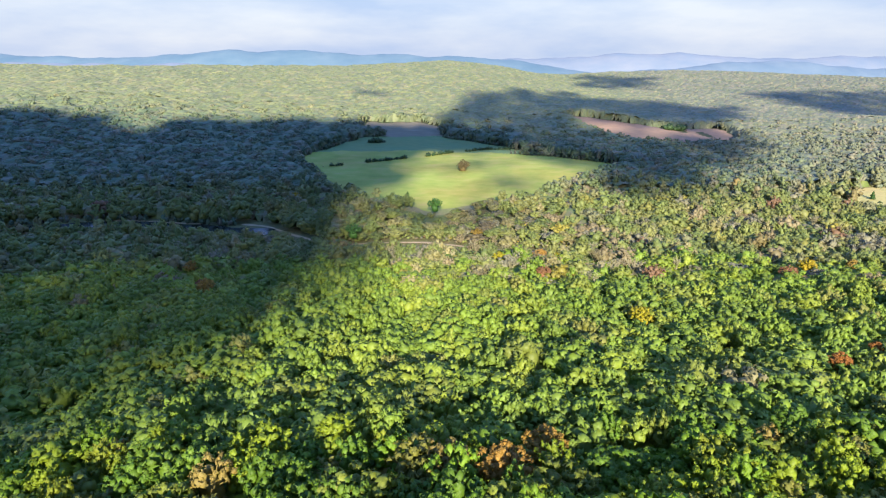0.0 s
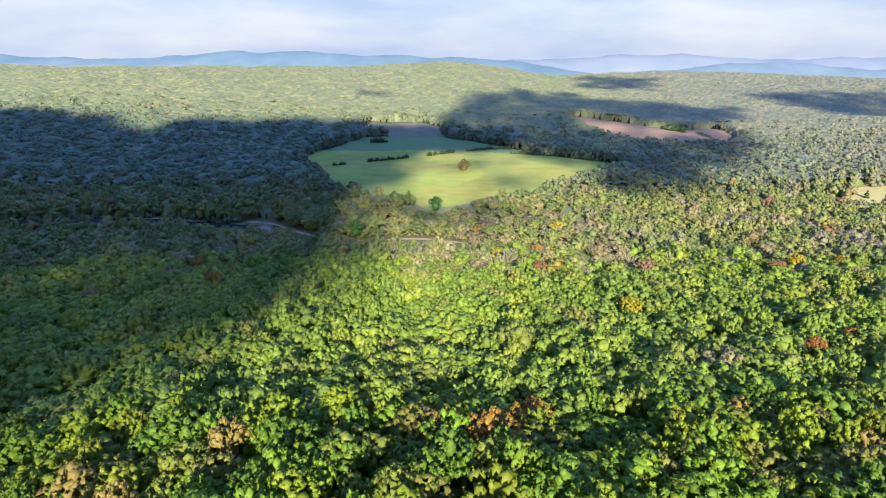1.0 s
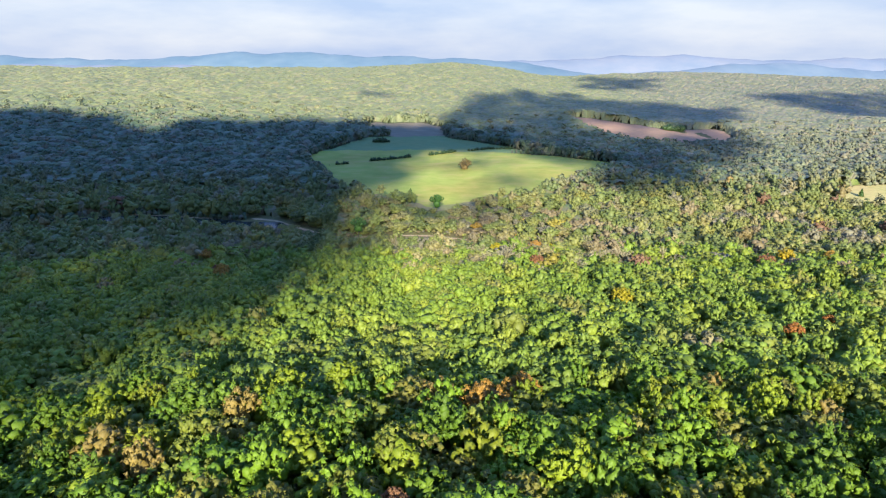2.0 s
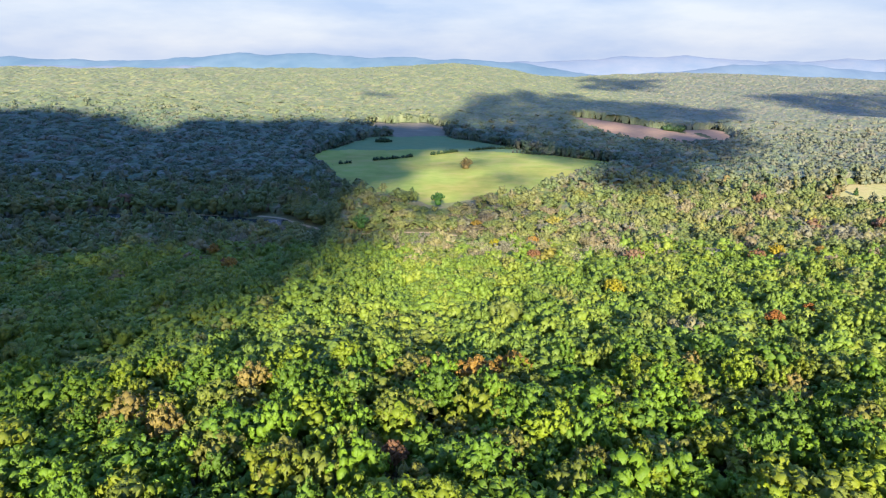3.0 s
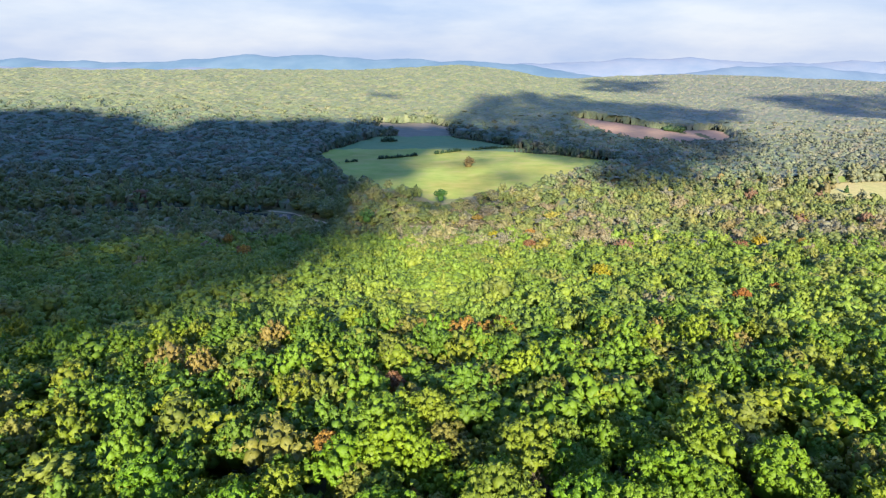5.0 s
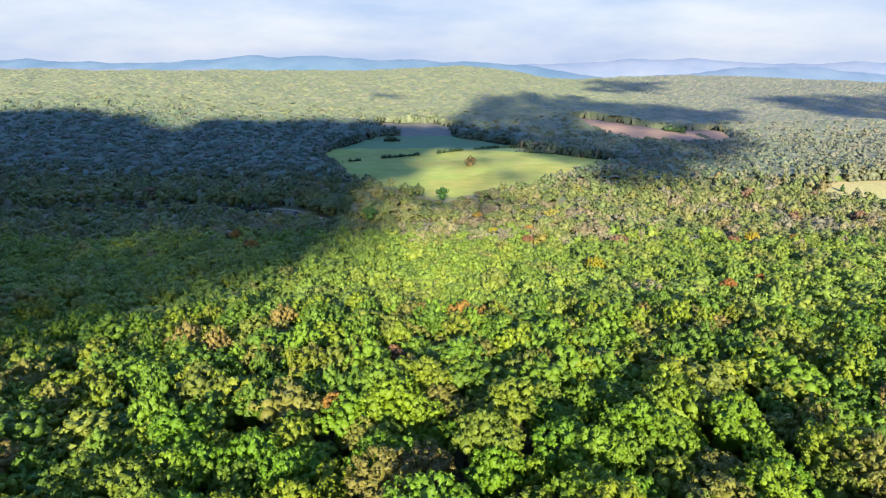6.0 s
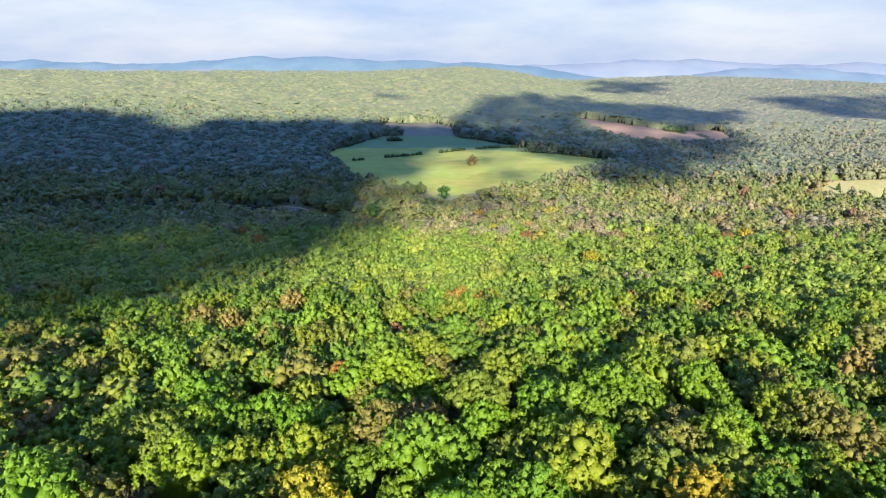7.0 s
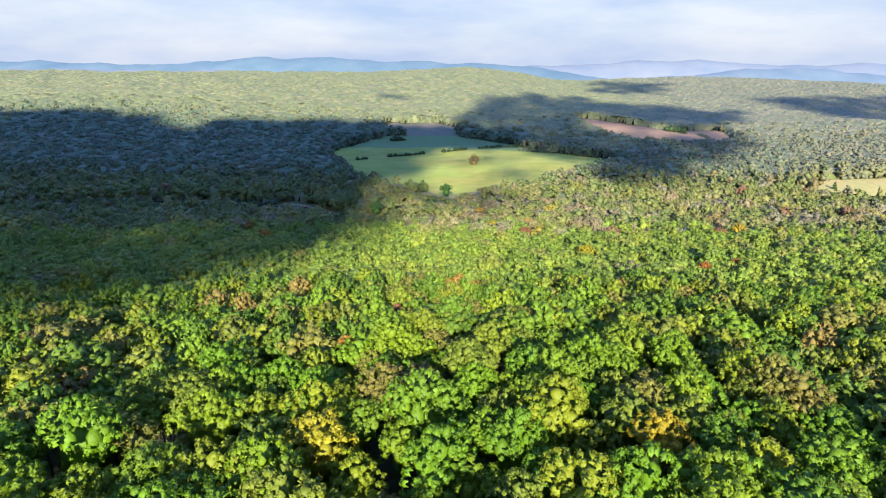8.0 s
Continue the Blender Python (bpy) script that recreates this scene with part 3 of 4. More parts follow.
def plots(x0, x1, y0, y1, gap):
    """Tree places: a loose grid with jitter, within the stretch of country before the flight."""
    xs, ys = np.meshgrid(np.arange(x0, x1, gap), np.arange(y0, y1, gap * 0.9))
    xs = xs + (np.arange(len(ys))[:, None] % 2) * gap / 2
    x = (xs + rng.uniform(-0.36, 0.36, xs.shape) * gap).ravel()
    y = (ys + rng.uniform(-0.36, 0.36, xs.shape) * gap).ravel()
    keep = (np.abs(x) < np.minimum(22 + 0.96 * (y + 102), 85 + 0.76 * (y + 102))) & wooded(x, y)
    return x[keep], y[keep]


def hazed_tone(x, y, i):
    """Leaf tones beyond the meadow, haze painted in: paler and drier up the ridge and to the east."""
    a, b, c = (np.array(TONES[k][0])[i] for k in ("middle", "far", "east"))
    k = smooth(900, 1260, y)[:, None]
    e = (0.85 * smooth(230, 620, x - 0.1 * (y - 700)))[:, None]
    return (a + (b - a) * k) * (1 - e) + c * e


def plant(name, label, kinds, x, y, tall, scale, tones, sink=0.0, leaf=LEAF_WOODS):
    """One object of many trees: each takes a kind, a turn, a size and a tone."""
    pal, odds = TONES[tones]
    n = len(x)
    pick = rng.integers(0, len(kinds), n)
    a, s = rng.uniform(0, 2 * math.pi, n), scale * (rng.uniform(0.62, 1.45, n) if tones == "valley" else rng.uniform(0.66, 1.36, n))
    low = stature(x, y)
    h = tall * low * (rng.uniform(0.70, 1.25, n) if tones == "valley" else rng.uniform(0.80, 1.16, n))
    s = s * (0.45 + 0.55 * low)
    z = land(x, y) - sink
    col = np.array(pal)[rng.choice(len(pal), n, p=np.array(odds) / sum(odds))] * (1 + (0.08 if tones in ("middle", "far") else 0.16) * rng.uniform(-1, 1, (n, 1)))
    if tones in ("hill", "foot", "valley"):
        col = col.mean(0) + (0.95 if tones == "hill" else 0.75) * (col - col.mean(0))
    if tones in ("valley", "foot"):
        m = rng.uniform(0, 1, n) < dryness(x, y)
        col[m] = np.array(TONES["dry"][0])[rng.choice(7, m.sum(), p=TONES["dry"][1])] * rng.uniform(0.8, 1.2, (m.sum(), 1))
        # painted haze comes into the leaf colour gradually across the back of the valley
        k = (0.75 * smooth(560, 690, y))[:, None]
        col = col * (1 - k) + hazed_tone(x, y, rng.integers(0, 5, n)) * k
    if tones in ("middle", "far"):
        col = hazed_tone(x, y, rng.integers(0, 5, n)) * rng.uniform(0.9, 1.1, (n, 1))
    vs, fs, ts, k = [], [], [], 0
    for i, (kv, kf) in enumerate(kinds):
        m = np.where(pick == i)[0]
        if not len(m):
            continue
        c, q = np.cos(a[m])[:, None], np.sin(a[m])[:, None]
        vx = (kv[:, 0] * c - kv[:, 1] * q) * s[m][:, None] + x[m][:, None]
        vy = (kv[:, 0] * q + kv[:, 1] * c) * s[m][:, None] + y[m][:, None]
        vz = kv[:, 2] * h[m][:, None] + z[m][:, None]
        vs.append(np.stack([vx, vy, vz], -1).astype(np.float32).reshape(-1, 3))
        fs.append((kf[None] + (np.arange(len(m)) * len(kv))[:, None, None] + k).reshape(-1, 3))
        ts.append(np.repeat(col[m], len(kv), 0))
        k += len(m) * len(kv)
    me = mesh_of(name, np.concatenate(vs), np.concatenate(fs), leaf, np.concatenate(ts))
    return tagged(new(name, me), label, "forest", kind="stuff")


def kind_of(seed, reach, clumps, leaves, size, sides=0, drop=1.0, billows=7, uneven=1.0, solid=0.62, bulge=1.0):
    """A tree of unit height and true width, to be planted many times."""
    r = np.random.default_rng(seed)
    body = crown(r, reach, 17.0, clumps, leaves, size, r.uniform(0.86, 1.16), drop, billows, uneven, solid, bulge) if clumps else lump(r, reach, 17.0, leaves)
    if sides:
        body = weld([body, tube([(0, 0, -1.3), (0, 0, 12.5)], [0.30, 0.12], sides)])
    body[0][:, 2] /= 17.0
    return body


# single trees that stand out, at their places: x, y, kind of leaf, crown radius, height
SPECIAL = [
    (12, 98, "orange", 5.0, 16), (23, 112, "orange", 4.6, 14), (128, 169, "vivid", 3.0, 13), (-5, 52, "russet", 2.2, 13), (-8, -23, "gold", 5.0, 17), (43, -24, "gold", 3.9, 16),
    (217, 330, "gold", 4.6, 16), (-122, 281, "orange", 4.2, 16), (-127, 287, "russet", 2.6, 14), (195, 312, "russet", 4.4, 13), (146, 178, "vivid", 2.0, 12), (-14, 26, "orange", 1.9, 13),
    (-8, 556, "fresh", 6.5, 15), (-74, 466, "fresh", 6.0, 15), (26, 764, "brown", 8.0, 11), (255, 345, "orange", 4.0, 14), (-150, 330, "orange", 3.4, 14),
    (85, 229, "gold", 4.2, 16), (38, 376, "gold", 4.0, 11), (66, 380, "orange", 4.2, 12), (76, 372, "gold", 3.6, 11), (58, 318, "russet", 3.4, 12), (-20, 408, "gold", 4.4, 11), (-152, 590, "gold", 5.0, 12),
]

# the broad woods, near to far
def clear_of(x, y, gap):
    """Leaves room round the single trees."""
    for sx, sy, _, sr, _ in SPECIAL:
        ok = np.hypot(x - sx, y - sy) > sr + gap
        x, y = x[ok], y[ok]
    return x, y


bx, by = clear_of(*plots(-420, 420, -95, 118, 8.0), 2.4)
order = np.argsort(np.hypot(bx - 12, (by + 70) * 0.8))
near, rest = order[:255], order[255:]
KIND_B = [kind_of(100 + i, 4.3 + 0.17 * i, 36, 5, 0.32, 3, solid=0.54) for i in range(10)]
plant("hillside_woods", "dense green broadleaf woods turning yellow on the near hillside", KIND_B, bx[rest], by[rest], 17.5, 1.0, "hill")

# younger trees that fill the gaps below the crowns
yx, yy = plots(-300, 300, -95, 110, 9.6)
KIND_Y = [kind_of(130 + i, 3.3 + 0.2 * i, 9, 2, 0.44, 0, 1.2, 3) for i in range(6)]
plant("young_trees", "young green trees filling the gaps below the crowns", KIND_Y, yx, yy, 9.8, 1.0, "hill")

bx2, by2 = clear_of(*plots(-420, 420, 118, 290, 10.8), 3.4)
KIND_B2 = [kind_of(150 + i, 5.3 + 0.2 * i, 26, 5, 0.46, 0, 0.9, 6, 0.7, 0.72, 0.90) for i in range(10)]
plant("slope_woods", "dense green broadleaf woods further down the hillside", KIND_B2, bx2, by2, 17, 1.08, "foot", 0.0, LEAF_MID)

cx, cy = clear_of(*plots(-820, 860, 290, 690, 13.2), 3.4)
KIND_C = [kind_of(200 + i, 6.2 + 0.34 * i, 21, 6, 0.58, 0, 1.0, 6, 0.6, 0.76, 0.86) for i in range(10)]
KIND_H = [(lambda b: (b[0] / np.array([1, 1, 17.0]), b[1]))(fan(np.random.default_rng(270 + i), 3.3 + 0.35 * i, 17.0, 12, 3)) for i in range(5)]
thin_out = rng.uniform(0, 1, cx.shape) < 0.34 * (dryness(cx, cy) - 0.03) + 0.25 * smooth(0, 20, cx) * smooth(130, 100, cx) * smooth(295, 310, cy) * smooth(430, 395, cy)
plant("half_bare_trees", "pale half-bare grey and tan trees in the valley", KIND_H, cx[thin_out], cy[thin_out], 15.5, 1.1, "bare", 0.0, LEAF_MID)
cx, cy = cx[~thin_out], cy[~thin_out]
foot = cy + 0.15 * np.abs(cx - 60) < 385
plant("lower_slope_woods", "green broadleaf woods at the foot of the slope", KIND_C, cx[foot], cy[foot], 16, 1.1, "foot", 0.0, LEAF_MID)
KIND_CC = [kind_of(220 + i, 5.6 + 0.34 * i, 8, 2, 0.90, 0, 1.3, 3, 0.6, 0.78, 0.85) for i in range(8)]
away = ~foot & ((cy > 590) | (np.abs(cx) > 400) | (cx < -190))
close = ~foot & ~away
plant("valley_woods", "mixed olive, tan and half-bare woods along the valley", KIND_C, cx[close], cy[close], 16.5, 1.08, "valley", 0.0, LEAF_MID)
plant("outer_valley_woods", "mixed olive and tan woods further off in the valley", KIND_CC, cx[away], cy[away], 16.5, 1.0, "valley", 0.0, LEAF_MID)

# scattered trees in the rough grass
gx, gy = rng.uniform(-66, 20, 60), rng.uniform(500, 640, 60)
ok = inside(GLADE, gx, gy) & ~near_line(gx, gy, np.array(TRACK, float), 9.0)
plant("scattered_trees", "small olive trees and bushes scattered in rough grass", KIND_C, gx[ok], gy[ok], 15.0, 0.8, "valley", 0.0, LEAF_MID)

# brush on the river bank
ux, uy = plots(-440, 150, 395, 530, 4.6)
ok = stature(ux, uy) < 0.75
KIND_U = [kind_of(250 + i, 8.5, 0, 2, 1.0) for i in range(6)]
plant("brush", "low brown-green brush on the river bank", KIND_U, ux[ok], uy[ok], 7.0, 0.34, "valley")

dx, dy = plots(-1250, 1350, 690, 1230, 13.2)
KIND_D = [kind_of(300 + i, 5.6 + 0.30 * i, 6, 1, 0.80, 0, 1.2, 1, 0.6, 0.80) for i in range(8)]
stand = rng.uniform(0, 1, dx.shape) > smooth(880, 1210, dy)
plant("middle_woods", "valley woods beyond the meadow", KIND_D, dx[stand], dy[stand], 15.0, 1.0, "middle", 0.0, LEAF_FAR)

# woods round about, outside the view
ox, oy = np.meshgrid(np.arange(-240, 240, 11.0), np.arange(-220, 60, 11.0))
ox, oy = (ox + rng.uniform(-3, 3, ox.shape)).ravel(), (oy + rng.uniform(-3, 3, oy.shape)).ravel()
ok = np.abs(ox) > 26 + 0.96 * (oy + 102)
by_path = ok & (np.abs(ox) < 110) & (oy > -160)
plant("hilltop_woods", "green broadleaf woods on the hilltop", KIND_B2, ox[by_path], oy[by_path], 17, 1.0, "hill", 0.0, LEAF_WOODS)
ok &= ~by_path
plant("woods_behind", "green broadleaf woods further over the hilltop", KIND_D, ox[ok], oy[ok], 17, 1.0, "hill", 0.0, LEAF_MID)

# bushes along the edges of the clearings and the river
hx, hy = [], []
for edge in [p + p[:1] for p in (FIELD, UPPER, TAN)] + [[(x, y + 12) for x, y in RIVER]]:
    for (ax, ay), (qx, qy) in zip(edge[:-1], edge[1:]):
        n = int(math.hypot(qx - ax, qy - ay) / 1.9)
        k = rng.uniform(0, 1, n)
        hx.append(ax + (qx - ax) * k + rng.normal(size=n) * 3.2)
        hy.append(ay + (qy - ay) * k + rng.normal(size=n) * 3.2)
hx, hy = np.concatenate(hx), np.concatenate(hy)
ok = wooded(hx, hy)
plant("edge_brush", "olive-green bushes along the edges of fields and river", KIND_U, hx[ok], hy[ok], 10.0, 0.40, "middle", 3.0, LEAF_FAR)

def crowns_over(x, y, gap):
    """For each point: how far out in its tree's crown it lies, and two chance numbers of that tree."""
    best, one, two = np.full(x.shape, 9.0), np.zeros(x.shape), np.zeros(x.shape)
    for di in (-1, 0, 1):
        for dj in (-1, 0, 1):
            i, j = np.floor(x / gap) + di, np.floor(y / gap) + dj
            h = [np.modf(np.abs(np.sin(i * p + j * q) * 43758.5453))[0] for p, q in ((127.1, 311.7), (269.5, 183.3), (419.2, 371.9), (97.3, 157.7))]
            d = np.hypot(x - (i + 0.5 + 0.8 * (h[0] - 0.5)) * gap, y - (j + 0.5 + 0.8 * (h[1] - 0.5)) * gap) / (gap * (0.50 + 0.30 * h[2]))
            m = d < best
            best, one, two = np.where(m, d, best), np.where(m, h[2], one), np.where(m, h[3], two)
    return best, one, two


def canopy(name, label, x0, x1, y0, y1, step, tall, rough, tones, gap=11.0, leaf=LEAF_FAR, swell=0.19):
    """The closed top of far woods: a billowing sheet of crowns that comes down to the ground at the woods' edges."""
    pal, odds = TONES[tones]
    xs, ys = np.arange(x0, x1, step), np.arange(y0, y1, step)
    x, y = np.meshgrid(xs, ys)
    x, y = x + rng.uniform(-0.38, 0.38, x.shape) * step, y + rng.uniform(-0.38, 0.38, x.shape) * step
    grown = wooded(x, y, 1.3) & (stature(x, y) > 0.6)
    core = grown.copy()
    for axis in (0, 1):
        core &= np.roll(grown, 1, axis) & np.roll(grown, -1, axis)
    out, one, two = crowns_over(x, y, gap)
    crest = tall + (one - 0.5) * 2 * rough - swell * gap * np.minimum(out, 1.25) ** 2 + rng.uniform(-0.3, 0.3, x.shape)
    deep = core.copy()
    for axis in (0, 1):
        deep &= np.roll(core, 1, axis) & np.roll(core, -1, axis)
    inner = deep.copy()
    for axis in (0, 1):
        inner &= np.roll(deep, 1, axis) & np.roll(deep, -1, axis)
    z = land(x, y) + np.where(inner, crest, np.where(deep, crest * rng.uniform(0.40, 0.85, x.shape), 0.0))
    w = len(xs)
    i = (np.arange(len(ys) - 1)[:, None] * w + np.arange(w - 1)).ravel()
    f = np.concatenate([np.c_[i, i + 1, i + w + 1], np.c_[i, i + w + 1, i + w]])
    v, g = np.c_[x.ravel(), y.ravel(), z.ravel()], core.ravel()
    m = v[f].mean(1)
    ahead = m[:, 1] + 102
    f = f[g[f].all(1) & (np.abs(m[:, 0]) < np.minimum(22 + 0.96 * ahead, 85 + 0.76 * ahead)) & (m[:, 1] - 0.45 * np.clip(m[:, 0], -700, 500) < 2230)]
    used, f = np.unique(f, return_inverse=True)
    pick = np.minimum((two.ravel()[used] * len(pal)).astype(int), len(pal) - 1)
    tone = hazed_tone(v[used, 0], v[used, 1], pick) if tones in ("middle", "far") else np.array(pal)[pick]
    tone = tone * (0.84 + 0.32 * one.ravel()[used] * np.ones(len(used)))[:, None]
    return tagged(new(name, mesh_of(name, v[used], f.reshape(-1, 3), leaf, tone, False)), label, "forest", kind="stuff")


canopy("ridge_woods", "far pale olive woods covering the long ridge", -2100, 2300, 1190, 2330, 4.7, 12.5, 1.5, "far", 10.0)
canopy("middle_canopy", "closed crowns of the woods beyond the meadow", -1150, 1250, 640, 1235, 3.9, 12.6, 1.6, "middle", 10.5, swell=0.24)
canopy("slope_understorey", "closed green undergrowth below the crowns on the hillside", -420, 420, 90, 405, 4.0, 9.5, 1.0, "hill", 8.0)
canopy("valley_understorey", "closed undergrowth between the valley trees", -820, 860, 400, 650, 4.0, 9.5, 1.0, "valley", 9.0)

# single near trees
def tree(name, label, leaf, seed, reach, tall, style="broad", clumps=88, leaves=10, size=0.23):
    r = np.random.default_rng(seed)
    base = tagged(new(name), label, "tree")
    part("trunk", mesh_of("trunk", *trunk_of(r, tall, reach), BARK), base)
    if style == "bare":
        body = twigs(r, reach, tall, 46)
    elif style == "cedar":
        body = cedar(r, tall, reach, 90)
    else:
        body = crown(r, reach, tall, clumps, leaves, size, r.uniform(0.88, 1.15), 0.8 + 0.4 * r.uniform(), 7)
    part("crown", mesh_of("crown", *body, leaf), base)
    return base


MODELS = [tree("broadleaf_tree", "tall broadleaf tree with a rounded green crown", LEAF_GREEN, 500 + i, 3.9 + 0.21 * i, 15.6 + 0.45 * i) for i in range(10)]
MODELS += [tree("bare_tree", "half-bare grey-brown tree among green crowns", LEAF_BARE, 520 + i, 4.2, 15.5, "bare") for i in range(2)]
used = set()
for j, i in enumerate(near):
    k = 10 + j % 2 if j % 31 == 30 else int(rng.integers(0, 10))
    at = (bx[i], by[i], float(land(bx[i], by[i])))
    s = rng.uniform(0.86, 1.14)
    m = pose(*at, rng.uniform(-3, 3), rng.uniform(-3, 3), rng.uniform(0, 360))
    if k in used:
        t = copy_thing(MODELS[k], m)
    else:
        t = MODELS[k]
        t.matrix_basis = m
        used.add(k)
    t.scale = (s, s, s * rng.uniform(0.94, 1.08))
    tagged(t, group="trees on the near hillside")
LEAVES = {"vivid": (LEAF_VIVID, "broadleaf tree in vivid orange-red autumn leaf"), "orange": (LEAF_ORANGE, "broadleaf tree in brownish orange autumn leaf"), "russet": (LEAF_RED, "broadleaf tree in dull russet autumn leaf"),
          "brown": (LEAF_BROWN, "lone brown-leaved tree standing in the meadow"),
          "gold": (LEAF_GOLD, "broadleaf tree in golden yellow autumn leaf"), "fresh": (LEAF_FRESH, "lone fresh green leafy tree beside the meadow")}
for j, (sx, sy, leaf, reach, tall) in enumerate(SPECIAL):
    t = tree("autumn_tree" if leaf != "fresh" else "green_tree", LEAVES[leaf][1], LEAVES[leaf][0], 600 + j, reach * 1.15, tall + 3.4, clumps=76, leaves=15, size=0.25)
    t.location = (sx, sy, float(land(sx, sy)))
for j, (sx, sy, reach, tall) in enumerate([(-38, 620, 3.2, 9), (-50, 612, 2.6, 8), (447, 600, 3.6, 9)]):
    t = tree("cedar_tree", "small dark evergreen standing alone in grass", LEAF_CEDAR, 640 + j, reach, tall, "cedar")
    t.location = (sx, sy, float(land(sx, sy)))

# ---- hedges, sheds and other small things in the valley ----
def hedge(way, tall, seed, label):
    """An uneven row of bushes grown together."""
    r = np.random.default_rng(seed)
    w = np.array(way, float)
    n = int(np.linalg.norm(w[-1] - w[0]) / 2.2)
    k = np.linspace(0, 1, n)
    x = np.interp(k, np.linspace(0, 1, len(w)), w[:, 0]) + r.normal(size=n) * 0.8
    y = np.interp(k, np.linspace(0, 1, len(w)), w[:, 1]) + r.normal(size=n) * 0.8
    body = []
    for px, py in zip(x, y):
        s = tall * r.uniform(0.35, 1.15)
        c = np.array([[px, py, float(land(px, py)) + s * 0.45]])
        body.append((c + ICO[1][0] * np.array([s * 0.55, s * 0.55, s * 0.5]) * r.uniform(0.75, 1.2, (12, 1)), ICO[1][1]))
        body.append(sprays(r, c, np.array([s * 0.58]), 26, s * 0.20, 0.3, 0.8, 1.15, 0.5))
    return tagged(new("hedge", mesh_of("hedge", *weld(body), LEAF_HEDGE)), label, "hedge")


hedge([(-106, 815), (-80, 832), (-52, 848)], 5.0, 1, "dark green hedge between meadow and pasture")
hedge([(-24, 862), (-2, 884), (16, 902)], 5.0, 2, "dark green hedge between meadow and pasture")
hedge([(36, 912), (70, 930), (104, 938)], 4.5, 3, "low hedge along the meadow's far side")
hedge([(-150, 790), (-135, 796)], 4.0, 4, "short dark hedge in the pasture")
hedge([(-118, 958), (-96, 962)], 7.0, 5, "dark bushes at the pasture's edge")
hedge([(428, 1150), (446, 1153), (462, 1150)], 11.0, 8, "dark clump of bushes in the stubble")
hedge([(-40, 618), (-60, 610)], 5.0, 6, "grey-brown bushes at the meadow's near side")
hedge([(40, 588), (85, 606)], 6.0, 7, "dark bushes at the meadow's near side")


def boxes(name, blocks, material):
    """Straight blocks (centre, size) with eased edges, as one mesh."""
    bm = bmesh.new()
    for c, s in blocks:
        g = bmesh.ops.create_cube(bm, size=1.0, matrix=Matrix.Translation(c) @ Matrix.Diagonal((*s, 1)))
        bmesh.ops.bevel(bm, geom=list({e for v in g["verts"] for e in v.link_edges}), offset=0.03, segments=1, affect="EDGES")
    me = bpy.data.meshes.new(name)
    bm.to_mesh(me)
    bm.free()
    me.materials.append(material)
    return me


def gable(name, long, wide, base, rise, thick, material):
    """A pitched roof with thickness and overhang."""
    bm = bmesh.new()
    rings = []
    for x in (-long / 2, long / 2):
        rings.append([bm.verts.new((x, y, z)) for y, z in ((-wide / 2, base), (0, base + rise), (wide / 2, base), (wide / 2, base - thick), (0, base + rise - thick), (-wide / 2, base - thick))])
    a, b = rings
    for i in range(6):
        bm.faces.new((a[i], a[(i + 1) % 6], b[(i + 1) % 6], b[i]))
    bm.faces.new((a[0], a[5], a[4], a[1]))
    bm.faces.new((a[1], a[4], a[3], a[2]))
    bm.faces.new((b[0], b[1], b[4], b[5]))
    bm.faces.new((b[1], b[2], b[3], b[4]))
    me = bpy.data.meshes.new(name)
    bm.to_mesh(me)
    bm.free()
    me.materials.append(material)
    return me


def house(name, label, x, y, turn, long, wide, tall):
    base = tagged(new(name), label, name)
    part("wall", boxes("wall", [((0, 0, tall / 2), (long, wide, tall))], PAINT), base)
    part("gable", gable("gable", long - 0.1, wide, tall, wide * 0.30, wide * 0.29, PAINT), base)
    part("roof", gable("roof", long + 0.8, wide + 0.9, tall + 0.12, wide * 0.33, 0.18, TIN), base, "grey tin roof")
    part("door", boxes("door", [((0, -wide / 2 - 0.03, 1.03), (0.95, 0.06, 2.05))], TIN), base)
    for k in (-0.3, 0.3):
        part("window", boxes("window", [((k * long, -wide / 2 - 0.03, tall * 0.58), (1.0, 0.06, 1.2))], PANE), base)
    base.matrix_basis = pose(x, y, float(land(x, y)) - 0.1, 0, 0, turn)
    return base


house("house", "small white house with a tin roof in the far woods", -24, 1402, 12, 12, 8, 6)
house("shed", "small white shed in rough grass", -13, 527, -15, 2.4, 1.9, 2.0)


def bale(x, y, turn):
    """A round hay bale lying on its side."""
    bm = bmesh.new()
    bmesh.ops.create_cone(bm, cap_ends=True, segments=20, radius1=0.78, radius2=0.78, depth=1.4, matrix=Euler((0, math.pi / 2, 0)).to_matrix().to_4x4())
    bmesh.ops.bevel(bm, geom=[e for e in bm.edges if abs(e.verts[0].co.x - e.verts[1].co.x) < 1e-4], offset=0.1, segments=2, affect="EDGES")
    me = bpy.data.meshes.new("hay_bale")
    bm.to_mesh(me)
    bm.free()
    me.materials.append(DRY_GRASS)
    ob = tagged(new("hay_bale", me), "pale round hay bale lying in the pasture", "hay bale", "hay bales in the pasture")
    ob.matrix_basis = pose(x, y, float(land(x, y)) + 1.0, 0, 0, turn)


for k, (hx, hy) in enumerate([(-160, 716), (-152, 728), (-160, 784)]):
    bale(hx, hy, 40 * k)

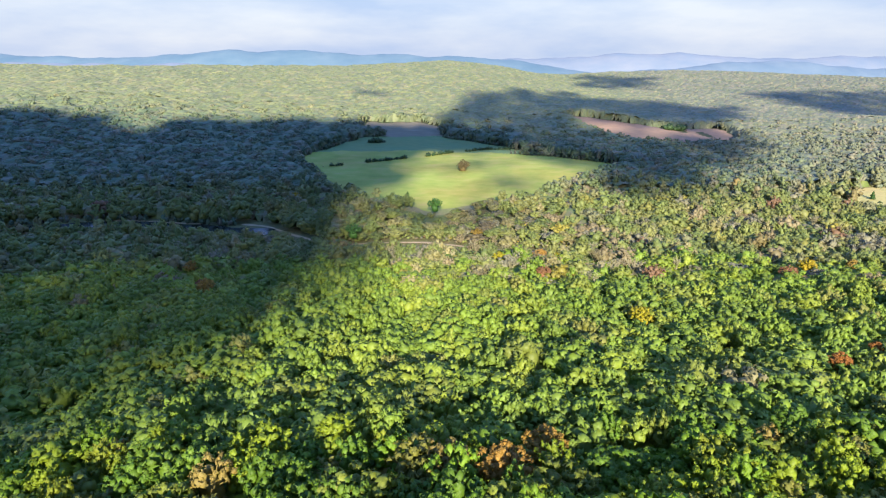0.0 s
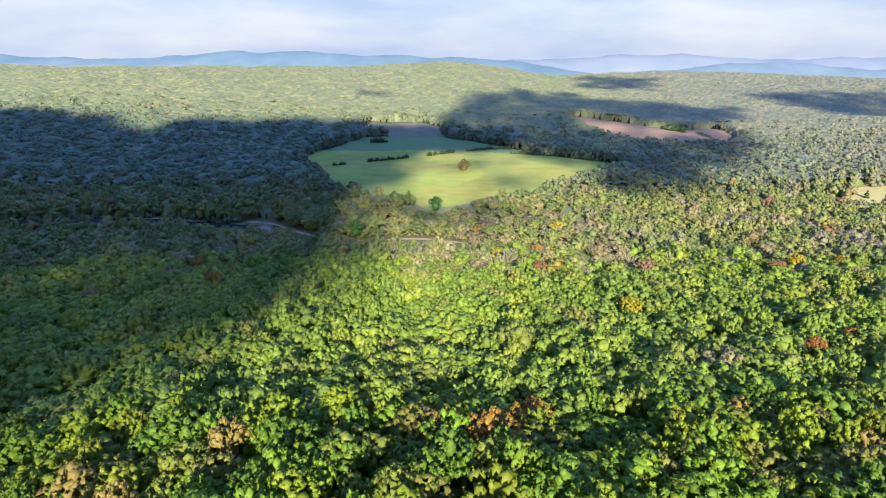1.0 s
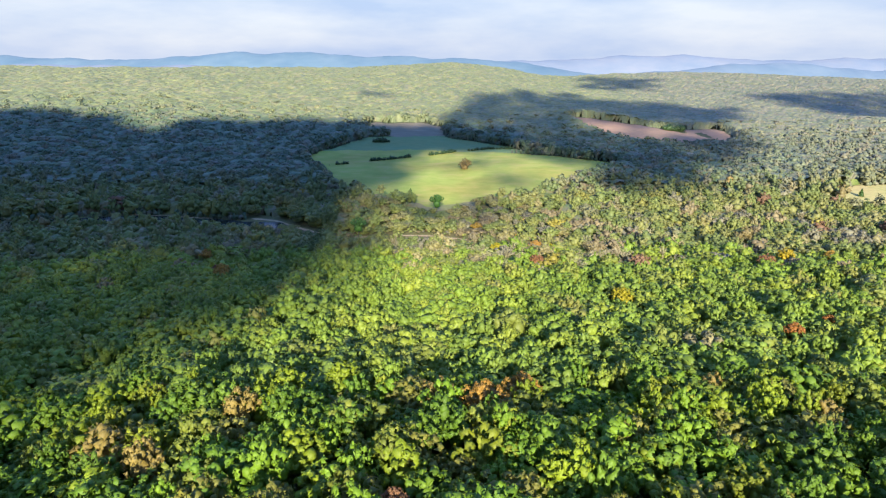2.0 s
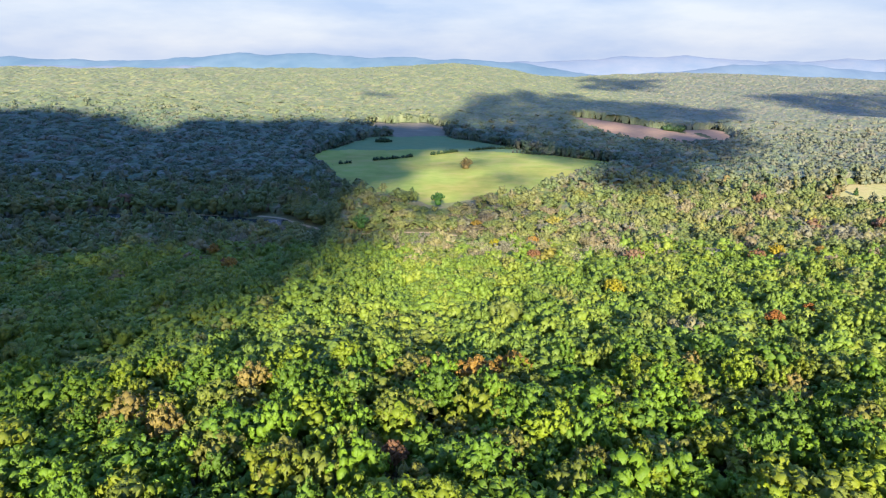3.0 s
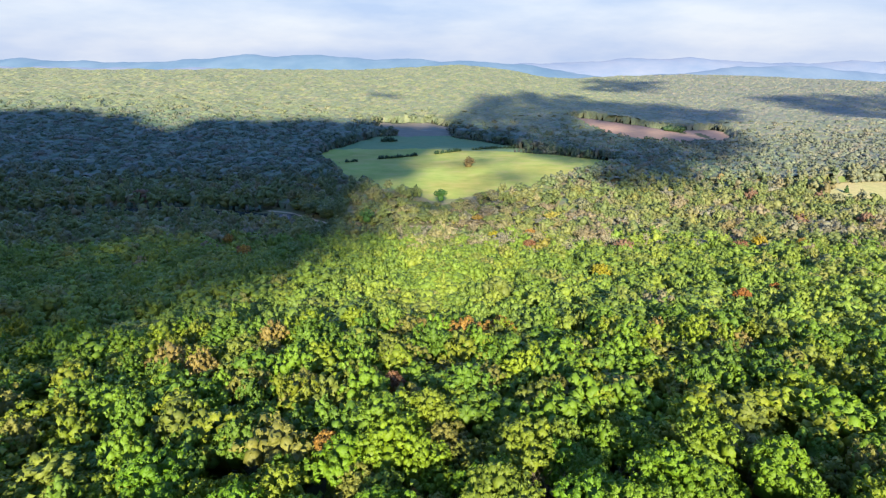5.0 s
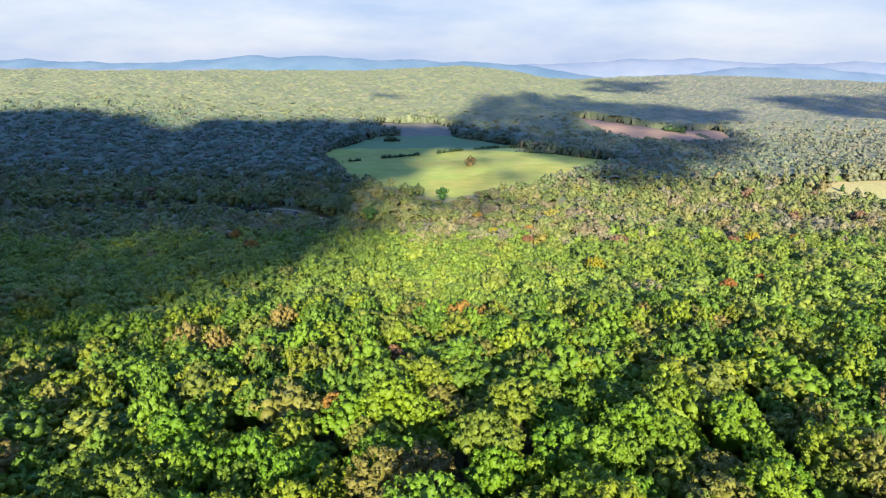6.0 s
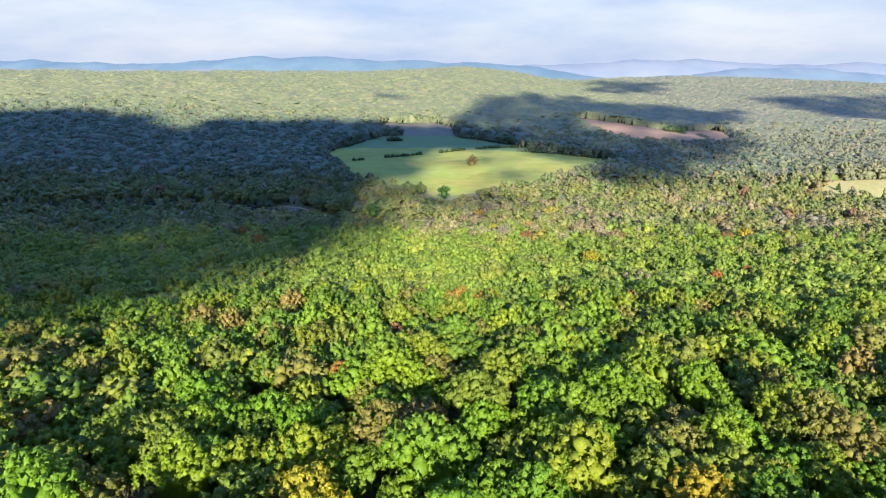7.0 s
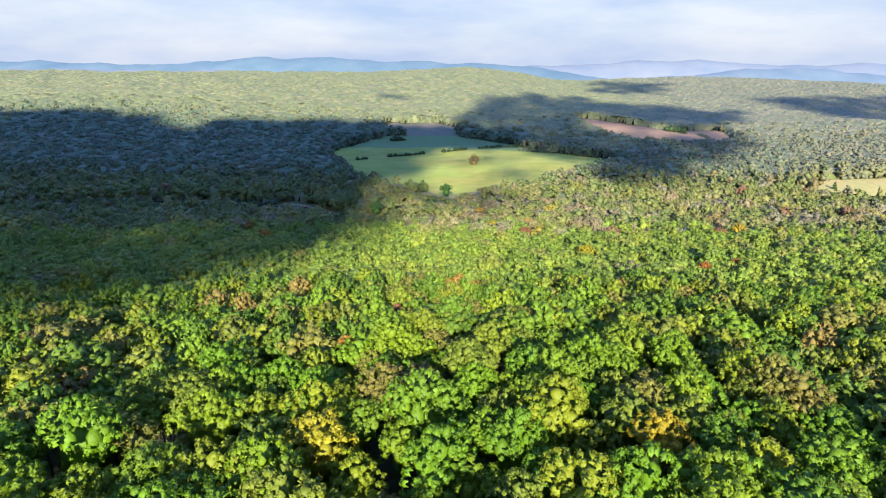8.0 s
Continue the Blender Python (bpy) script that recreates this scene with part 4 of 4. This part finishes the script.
# ---- clouds ----
def cloud(name, label, region, gap, seed, high=640.0, size=34.0, fade=None, level=2, stuff=CLOUD):
    """Broken cloud drifting between the sun and the land: lumps joined into one bank, thinned out by fade(x, y)."""
    r = np.random.default_rng(seed)
    xs, ys = [p[0] for p in region], [p[1] for p in region]
    gx, gy = np.meshgrid(np.arange(min(xs) - 40, max(xs) + 40, gap), np.arange(min(ys) - 40, max(ys) + 40, gap))
    x, y = (gx + r.uniform(-0.4, 0.4, gx.shape) * gap).ravel(), (gy + r.uniform(-0.4, 0.4, gx.shape) * gap).ravel()
    m = inside(region, *wavy(x, y, 10))
    if fade:
        m &= r.uniform(0, 1, x.shape) >= fade(x, y)
    iv, it = ICO[level]
    body = []
    for px, py in zip(x[m], y[m]):
        up = high + r.uniform(-10, 10)
        c = np.array([px, py, float(land(px, py)) + 10]) + np.array(TO_SUN) * (up / TO_SUN.z)
        s = size * r.uniform(0.75, 1.25)
        body.append((c + iv * np.array([s, s, s * 0.30]) * r.uniform(0.86, 1.14, (len(iv), 1)), it))
    v, f = weld(body)
    return tagged(new(name, mesh_of(name, v, f, stuff)), label, "cloud", kind="structure")


cloud("cloud_bank", "wide grey-white cloud bank high over the valley",
      [(-1100, 1010), (-760, 1010), (-577, 1020), (-540, 925), (-450, 925), (-430, 1005), (-170, 1065), (30, 1050), (100, 965), (40, 915), (-40, 872), (-90, 815), (-80, 735), (-76, 655), (-112, 604), (-165, 535), (-195, 440), (-300, 400), (-700, 380)], 38, 1, 640, 38)
cloud("cloud_rim", "thin ragged edge of the cloud bank", [(-30, 590), (-30, 400), (-50, 100), (-80, -40), (-300, -40), (-640, 420), (-300, 460), (-140, 560)], 14, 2, 640, 11.0,
      lambda x, y: 0.10 + 0.90 * smooth(-46, 28, x - np.interp(y, [60, 110, 165, 230, 330, 420, 520, 600], [-166, -106, -80, -66, -48, -48, -90, -112])), 1)
cloud("cloud_wisp", "thin broken cloud over the head of the meadow", [(-150, 1040), (-130, 800), (-70, 780), (-40, 860), (40, 915), (104, 900), (125, 820), (205, 735), (262, 800), (260, 850), (160, 950), (40, 1080), (-100, 1100)],
      14, 6, 640, 10.5, lambda x, y: 0.20 + 0 * x, 1)
cloud("cloud_veil", "thin veil of cloud over the river thickets", [(-175, 505), (-160, 590), (-95, 622), (0, 590), (95, 572), (85, 478)], 14, 9, 640, 9.5, lambda x, y: 0.45 + 0.25 * smooth(-10, 90, x), 1)
cloud("cloud_east", "grey-white cloud over the eastern woods",
      [(-20, 1060), (0, 1200), (110, 1420), (330, 1620), (520, 1580), (690, 1450), (590, 1230), (490, 1060), (475, 900), (370, 770), (295, 655), (250, 590), (200, 590), (195, 650), (245, 790), (190, 900), (120, 960)], 40, 3,
      640, 34, lambda x, y: 0.70 * hump(x, y, 400, 1070, 105, 48), 2, THIN_CLOUD)
cloud("cloud_far", "grey-white cloud over far woods", [(830, 1720), (1190, 1600), (1400, 1350), (900, 1180), (850, 1390)], 42, 4, stuff=THIN_CLOUD)
cloud("cloud_small", "small grey-white cloud over the far ridge", [(430, 1900), (640, 1880), (700, 2100), (500, 2210)], 44, 5, stuff=THIN_CLOUD)
cloud("cloud_scrap", "scrap of grey-white cloud over the ridge", [(-185, 1330), (-115, 1330), (-115, 1352), (-185, 1352)], 30, 8, 640, 20)
cloud("cloud_tuft", "small thin tuft of cloud over the meadow", [(40, 640), (60, 700), (110, 700), (120, 660), (90, 630)], 14, 11, 640, 10, lambda x, y: 0.30 + 0 * x, 1)
cloud("cloud_shred", "thin shred of cloud over the meadow", [(-40, 740), (-30, 800), (60, 830), (100, 800), (50, 745)], 14, 12, 640, 10, lambda x, y: 0.45 + 0 * x, 1)
